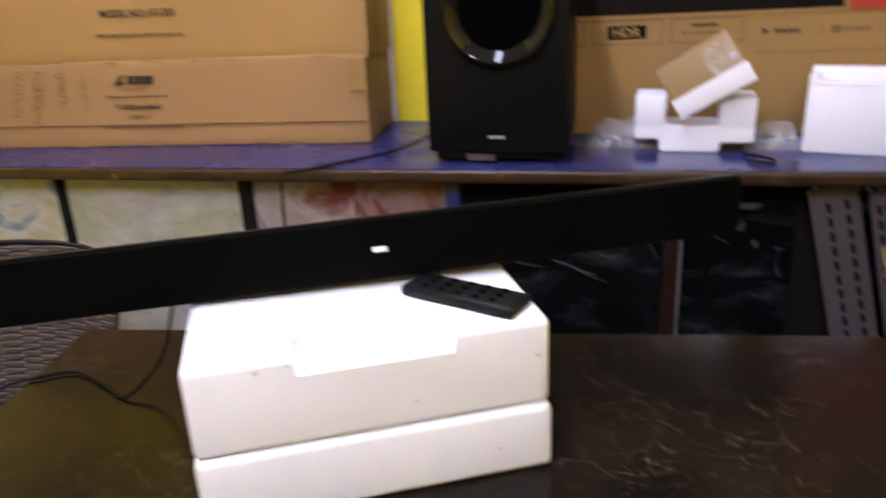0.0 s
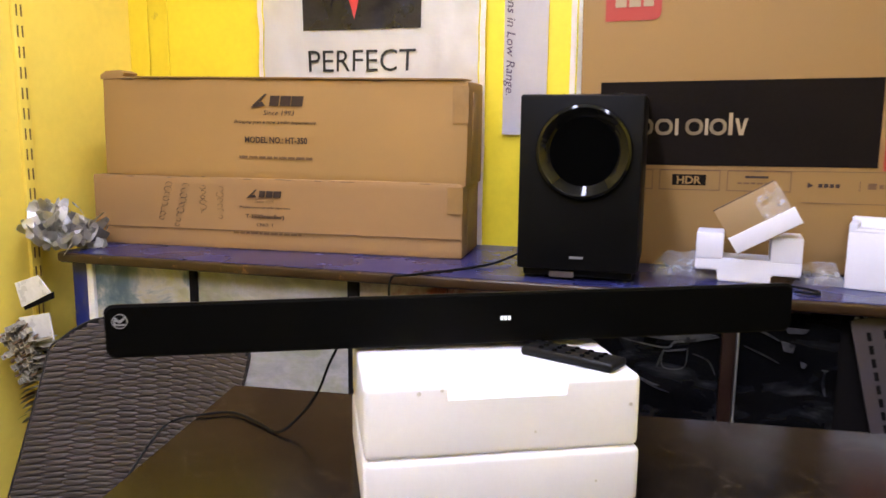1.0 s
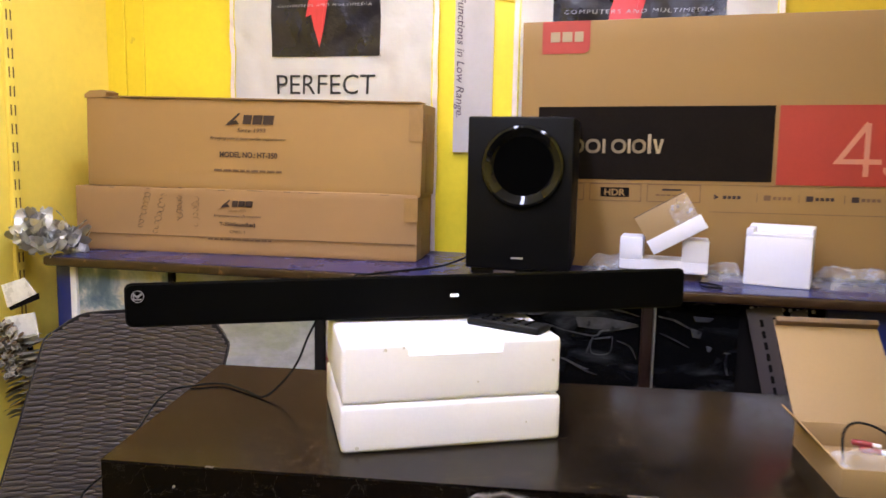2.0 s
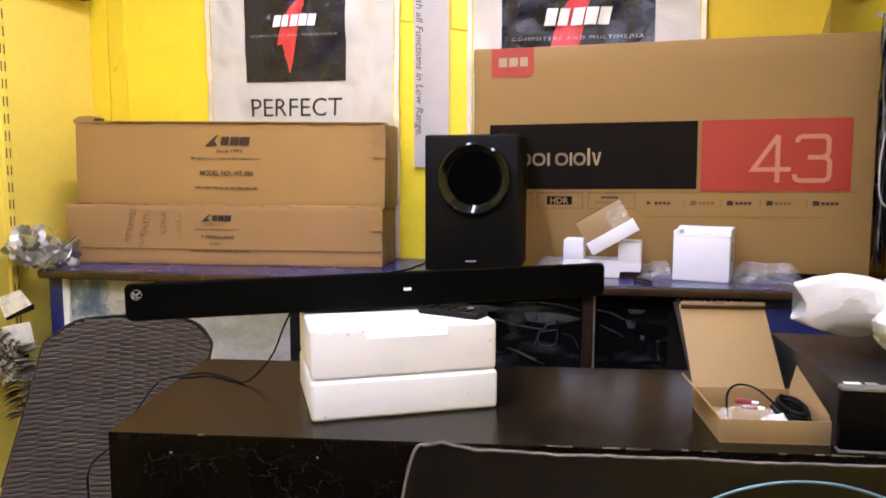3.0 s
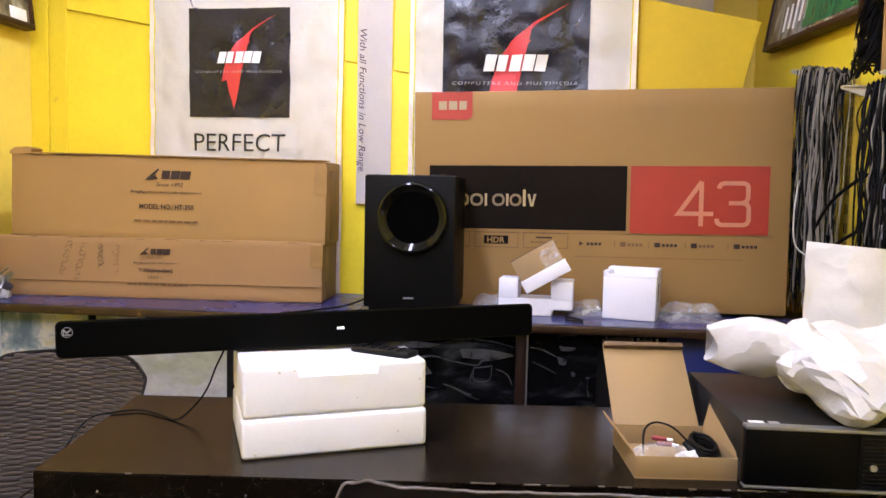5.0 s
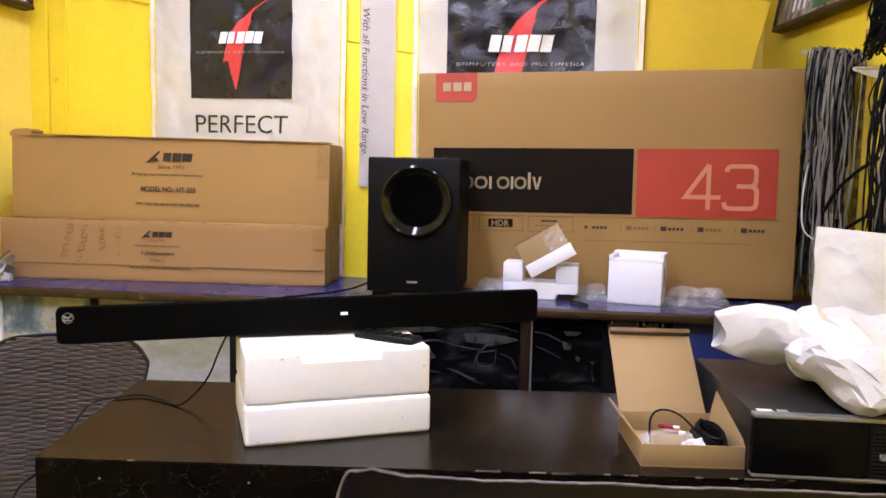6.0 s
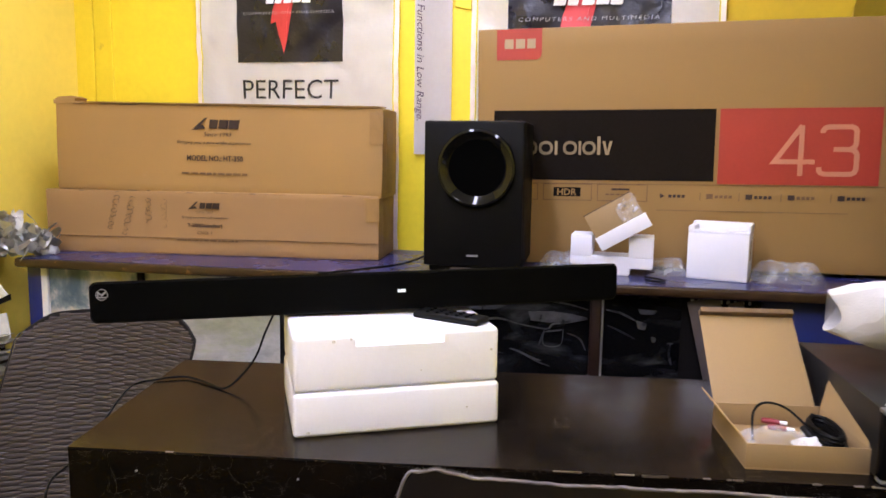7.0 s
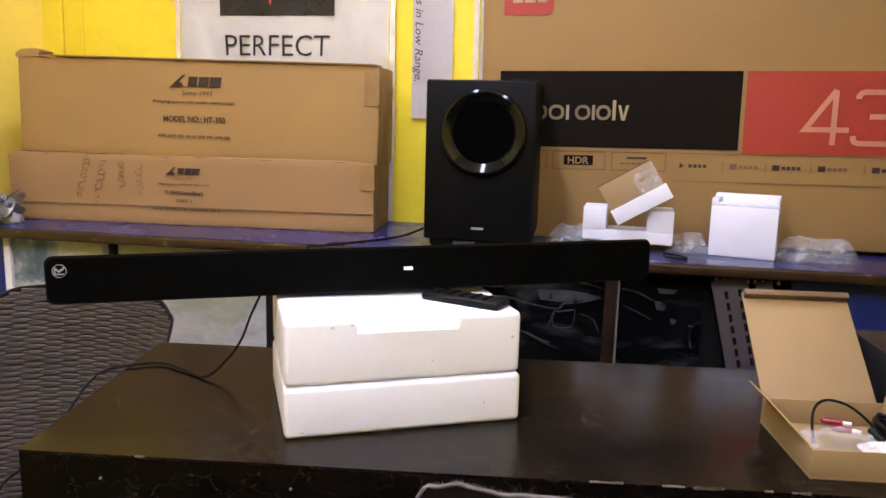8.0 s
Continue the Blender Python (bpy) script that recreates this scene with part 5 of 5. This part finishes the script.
part("cable", tube([(0.03, 0.07, 0.012), (0.035, 0.09, 0.045), (0.055, 0.105, 0.056), (0.082, 0.098, 0.052), (0.102, 0.075, 0.036), (0.11, 0.05, 0.02)], 0.0019), M_CABLE, audio)
rnd = random.Random(31)
for k in range(9):
    pts = [(0.125 + 0.018 * math.cos(j * 0.9 + k) + rnd.uniform(-0.003, 0.003), 0.06 + 0.045 * math.sin(j * 0.9 + k), 0.008 + 0.0036 * k + rnd.uniform(0, 0.004)) for j in range(8)]
    part("cable", tube(pts, 0.003), M_CABLE, audio)
for k, (m, x, y) in enumerate(((M_RED_PLUG, 0.075, 0.095), (M_RED_PLUG, 0.080, 0.080))):
    part("plug", lathe([(0, 0), (0.0035, 0), (0.0046, 0.010), (0.0042, 0.024), (0.0, 0.026)], 14), m, audio, "red plug body", pose(x, y, 0.030 - k * 0.004, 0, 0, 70))
    part("plug_tip", lathe([(0, -0.010), (0.0027, -0.010), (0.003, 0.0), (0.0, 0.0)], 12), M_WHITE_PLUG, audio, "white plug tip", pose(x, y, 0.030 - k * 0.004, 0, 0, 70))
part("jack", lathe([(0, 0), (0.005, 0), (0.006, 0.01), (0.005, 0.03), (0, 0.034)], 14), M_BLACK_PLASTIC, audio, "", pose(0.108, 0.045, 0.022, 20, 0, 20))
poly = part("plastic_pouch", grid(16, 14, lambda u, v: (0.010 + 0.10 * u, 0.012 + 0.09 * v, 0.012 + 0.022 * math.sin(u * 3.1) * math.sin(v * 3.1) + 0.018 * noise.noise(Vector((u * 6, v * 6, 3))))), M_FILM, None, "", pose(0.3945, 0.585, TABLE_Z + 0.003, 0, 0, 7), 15)
tagged(poly, "clear plastic pouch inside the card box", "plastic pouch")
white = part("white_sachet", grid(10, 8, lambda u, v: (0.080 + 0.045 * u, 0.015 + 0.05 * v, 0.014 + 0.018 * math.sin(u * 3.1) * math.sin(v * 3.1) + 0.008 * noise.noise(Vector((u * 4, v * 4, 9))))), M_BAG, None, "", pose(0.3945, 0.585, TABLE_Z + 0.003, 0, 0, 7), 20)
tagged(white, "small white sachet inside the card box", "sachet")

# ---- desktop computer and white bag ----


def desktop_computer():
    ob = thing("desktop_computer", pose(0.553, 0.567, TABLE_Z, 0, 0, 3.5), "black desktop computer lying flat on the table", "computer")
    w, d, h = 0.338, 0.365, 0.100
    part("case", slab(0.002, w - 0.002, 0.018, d, 0.004, h - 0.002, 0.003), M_PC, ob)
    part("front_bezel", slab(0, 0.167, 0, 0.018, 0.008, h - 0.006, 0.003), M_GLOSS_BLACK, ob, "glossy black front")
    part("silver_rail", slab(0, w, -0.001, 0.020, h - 0.006, h, 0.002), M_SILVER_TRIM, ob, "silver upper rail")
    part("silver_rail", slab(0, w, -0.001, 0.018, 0.003, 0.008, 0.002), M_SILVER_TRIM, ob, "silver lower rail")
    part("vent_panel", slab(0.1685, w, 0.004, 0.018, 0.008, h - 0.006, 0.001), M_BLACK_PLASTIC, ob)
    for k in range(13):
        part("vent_slat", slab(0.174, w - 0.006, 0.0, 0.006, 0.012 + k * 0.006, 0.015 + k * 0.006, 0.0006, 1), M_BLACK_PLASTIC, ob)
    part("round_badge", lathe([(0, -0.002), (0.0050, -0.002), (0.0055, 0.002)], 24), M_CABLE_GREY, ob, "grey round badge", pose(0.188, 0, 0.043))
    part("sticker", slab(0.012, 0.035, 0.022, 0.034, h - 0.0022, h - 0.0012), M_WHITE_INK, ob, "white sticker")
    part("sticker", slab(0.042, 0.058, 0.022, 0.034, h - 0.0022, h - 0.0012), M_LOGO, ob, "silver sticker")


desktop_computer()


def crumple(p, s, amp):
    """Sharp creases between flat facets, as in a stiff fabric pushed together."""
    warp = noise.noise_vector(p * 6 + Vector((s, 0, 0)))
    d, _ = noise.voronoi(p * 10 + warp * 0.35 + Vector((s, s, 0)))
    e, _ = noise.voronoi(p * 23 + warp * 0.5 + Vector((0, s, s)))
    ridge = abs(noise.noise(p * 8 + Vector((0, s, 0))))
    return amp * (0.9 * (0.45 - d[0]) + 0.32 * (0.45 - e[0]) + 0.5 * (0.3 - ridge)), warp


def white_bag():
    ob = thing("white_bag", pose(0.800, 0.745, TABLE_Z + 0.0995), "crumpled white fabric bag lying on the computer", "bag")
    bm = bmesh.new()
    bmesh.ops.create_icosphere(bm, subdivisions=4, radius=1.0)
    for v in bm.verts:
        x, y, z = (math.copysign(abs(c) ** 0.80, c) for c in v.co)
        p = Vector((0.004 + x * 0.172, y * 0.140, (z * 0.5 + 0.5) * (0.122 + 0.03 * max(0.0, x))))
        # a small lobe on the crown
        p.z += 0.040 * math.exp(-((p.x + 0.118) ** 2 + (p.y - 0.02) ** 2) / 0.0007)
        # the front corner comes to a point over the computer's edge
        if y < 0:
            p.y -= 0.080 * math.exp(-((p.x + 0.090) ** 2) / 0.0032) * (-y) ** 0.6
            p.y += 0.030 * max(0.0, x) * (-y)
        h, warp = crumple(p, 3.0, 0.056)
        n = Vector((x, y, z)).normalized()
        p += n * h + warp * 0.010
        p.z = max(p.z, 0.0015)
        if p.y < -0.176:
            p.z -= min(0.030, (-0.176 - p.y) * 1.6)
        v.co = p
    bmesh.ops.triangulate(bm, faces=bm.faces[:])
    part("body", bm, M_BAG, ob, smooth=20)

    def raised(u, v):
        p = Vector((-0.050 - 0.016 * (1 - v) + 0.30 * u, 0.150 + 0.050 * v + 0.010 * math.sin(u * 7 + v * 2), 0.040 + 0.225 * v - 0.022 * u * v))
        h, warp = crumple(Vector((u * 0.22, 0.3, v * 0.18)), 8.0, 0.044)
        return tuple(p + Vector((0.1, -1, 0.1)) * h * (0.25 + 0.75 * math.sin(math.pi * min(1, 1.05 - v))) + warp * 0.004)
    bm = grid(20, 15, raised)
    bmesh.ops.triangulate(bm, faces=bm.faces[:])
    bmesh.ops.solidify(bm, geom=bm.faces[:], thickness=0.0012)
    part("raised_side", bm, M_BAG, ob, "side of the bag standing up", smooth=20)

    def neck(u, v):
        """A tapering sleeve from the open mouth into the body."""
        a = math.pi * 2 * v
        k = u ** 0.8
        cx, cz = -0.258 + 0.140 * k, 0.088 - 0.012 * k
        ry, rz = 0.018 + 0.050 * k, 0.030 + 0.020 * math.sin(k * 3.0) + 0.006 * k
        p = Vector((cx + 0.010 * math.sin(a * 2 + 1) * (1 - k), 0.035 - 0.03 * k + ry * math.cos(a), max(0.003, cz + rz * math.sin(a))))
        h, warp = crumple(p, 6.0, 0.036)
        return tuple(p + Vector((0, math.cos(a), math.sin(a))) * h * (0.3 + 0.7 * k) + warp * 0.005)
    bm = grid(15, 20, neck)
    bmesh.ops.triangulate(bm, faces=bm.faces[:])
    bmesh.ops.solidify(bm, geom=bm.faces[:], thickness=0.0012)
    part("neck", bm, M_BAG, ob, "gathered neck of the bag", smooth=20)

    def lip(u, v):
        p = Vector((-0.264 + 0.055 * u, 0.052 + 0.008 * math.sin(u * 5), 0.050 + 0.066 * v - 0.004 * u))
        h, warp = crumple(p, 5.0, 0.012)
        return tuple(p + Vector((0, -h, 0)) + warp * 0.002)
    bm = grid(16, 16, lip)
    bmesh.ops.solidify(bm, geom=bm.faces[:], thickness=0.0012)
    part("open_mouth", bm, M_BAG, ob, "hanging lip of the open mouth", smooth=28)


white_bag()

# ---- woven plastic chair ----


def woven_chair():
    ob = thing("woven_chair", pose(-0.898, 0.975, 0, 0, 0, 11), "brown woven-pattern plastic chair behind the table", "chair")

    def surf(u, z, out=0.0):
        """A point of the back: u from -1 to 1 across, z the height."""
        half = 0.186 + 0.27 * max(0.0, 0.78 - z) if u < 0 else max(0.17, 0.222 - 0.2 * max(0.0, 0.78 - z))
        y = 0.055 * (1 - u * u) + (z - 0.42) * 0.16
        return Vector((u * half, y - out, z))

    def top(u):
        return 0.790 - 0.046 * max(0.0, (abs(u) - 0.60) / 0.40) ** 2.2 + 0.012 * (1 - u * u)
    bm = grid(30, 24, lambda u, v: tuple(surf(2 * u - 1, 0.30 + v * (top(2 * u - 1) - 0.304), -0.008)))
    bmesh.ops.solidify(bm, geom=bm.faces[:], thickness=0.006)
    # shell coloured dark to give the shade in the weave's gaps
    part("back_shell", bm, M_WICKER_SHADE, ob, "solid back shell")
    bm = bmesh.new()
    rows, cols = 80, 12
    n = cols * 6
    for r in range(rows):
        z = 0.304 + r * 0.0062
        prev = None
        for i in range(n + 1):
            u = -0.985 + 1.97 * i / n
            if z > top(u) - 0.010:
                prev = None
                continue
            wave = math.tanh(2.5 * math.sin(math.pi * (i / 6 + (r % 2))))
            c = surf(u, z, 0.0030 + 0.0024 * wave)
            h = 0.0029 + 0.0017 * wave
            ring = [bm.verts.new(c + Vector((0, dy, dz))) for dy, dz in ((0.003, -h), (-0.0012, -h * 0.85), (-0.0018, 0), (-0.0012, h * 0.85), (0.003, h))]
            if prev:
                for k in range(4):
                    bm.faces.new((prev[k], prev[k + 1], ring[k + 1], ring[k]))
            prev = ring
    tagged(part("weave", bm, M_WICKER, ob, "brown woven strands", smooth=70), kind="stuff")
    rim = [tuple(surf(-1 + 2 * i / 28, top(-1 + 2 * i / 28) - 0.004, 0.0)) for i in range(29)]
    left = [tuple(surf(-1, 0.40 + (top(-1) - 0.404) * i / 6, 0)) for i in range(6)]
    right = [tuple(surf(1, 0.40 + (top(1) - 0.404) * i / 6, 0)) for i in range(6)]
    # rim and seat take the same shade colour, not a plastic of their own
    part("back_rim", tube(left + rim + right[::-1], 0.0022, 8), M_WICKER_SHADE, ob, "smooth rounded rim")
    part("seat", slab(-0.20, 0.17, 0.085, 0.29, 0.40, 0.44, 0.012, 3), M_WICKER_SHADE, ob)
    for x in (-0.17, 0.145):
        for y in (0.11, 0.265):
            part("leg", slab(x - 0.02, x + 0.02, y - 0.02, y + 0.02, 0, 0.402, 0.006), M_WICKER, ob)


woven_chair()

# ---- padded seat in front of the table ----


def padded_seat():
    ob = thing("padded_seat", pose(-0.035, 0.405, 0, 0, 0, 8.0), "worn black padded seat with frayed grey piping pushed to the table", "seat")
    W, Z = 0.78, 0.785

    def rise(u):
        x = u * W
        return Z - 0.014 * x - 0.075 * max(0.0, 1 - x / 0.024) ** 2 + 0.010 * max(0.0, 1 - abs(x - 0.055) / 0.05) + 0.003 * noise.noise(Vector((u * 9, 2, 0)))
    bm = grid(60, 16, lambda u, v: (u * W - 0.012 * math.sin(v * 1.57), -0.012 * math.sin(v * 3.14) - 0.005, 0.42 + v * (rise(u) - 0.42)))
    bmesh.ops.solidify(bm, geom=bm.faces[:], thickness=0.045)
    part("back_cushion", bm, M_LEATHER, ob, "worn black padded back")
    pts = [(u * W - 0.012, -0.006, rise(u) + 0.0015 + 0.0016 * noise.noise(Vector((u * 60, 0, 4)))) for u in (i / 70 for i in range(71))]
    side = [(-0.014 + 0.002 * noise.noise(Vector((k, 5, 0))), -0.006, 0.50 + k * 0.022) for k in range(10)]
    arc = [(0.520 + 0.267 * math.sin(a), -0.0215, 0.494 + 0.267 * math.cos(a)) for a in (radians(-62 + 124 * i / 40) for i in range(41))]
    part("blue_trim", tube(arc, 0.0022, 6), M_BLUE_TRIM, ob, "curved pale blue trim line on the back")
    part("piping", tube(side + pts, 0.0021, 6), M_PIPING, ob, "frayed grey piping")
    bm = bmesh.new()
    rnd = random.Random(3)
    for k in range(1100):
        u = rnd.random() ** 1.8
        p = Vector((u * W - 0.012, -0.006 + rnd.uniform(-0.004, 0.004), rise(u) + 0.002))
        q = p + Vector((rnd.uniform(-0.004, 0.004), rnd.uniform(-0.004, 0.002), rnd.uniform(0.001, 0.006 if u < 0.18 else 0.003)))
        s = Vector((0.0004, 0, 0))
        bm.faces.new([bm.verts.new(c) for c in (p - s, p + s, q)])
    tagged(part("fray", bm, M_PIPING, ob, "loose frayed threads"), kind="stuff")
    part("seat_pad", slab(0.0, W, -0.40, 0.03, 0.36, 0.46, 0.03, 3), M_LEATHER, ob)
    for x in (0.05, W - 0.05):
        for y in (-0.36, 0.0):
            part("leg", slab(x - 0.015, x + 0.015, y - 0.015, y + 0.015, 0, 0.362, 0.003), M_BLACK_PLASTIC, ob)


padded_seat()

# ---- glass sheet at the table's end ----
sheet = thing("glass_sheet", pose(0.772, 0.520, 0, 0, 0, 6), "clear glass sheet with a pale ground edge standing by the table", "glass sheet")
M_GLASS = plain("clear_glass", (1.0, 1.0, 1.0), 0.02)
M_GLASS.node_tree.nodes["Principled BSDF"].inputs["Transmission Weight"].default_value = 1.0
pane = part("pane", slab(0.004, 0.240, -0.002, 0.002, 0.0, 0.985), M_GLASS, sheet)
pane.visible_shadow = False
part("ground_edge", slab(0.0, 0.0038, -0.0022, 0.0022, 0.0, 0.985, 0.0008), M_CABLE_WHITE, sheet, "pale ground edge")
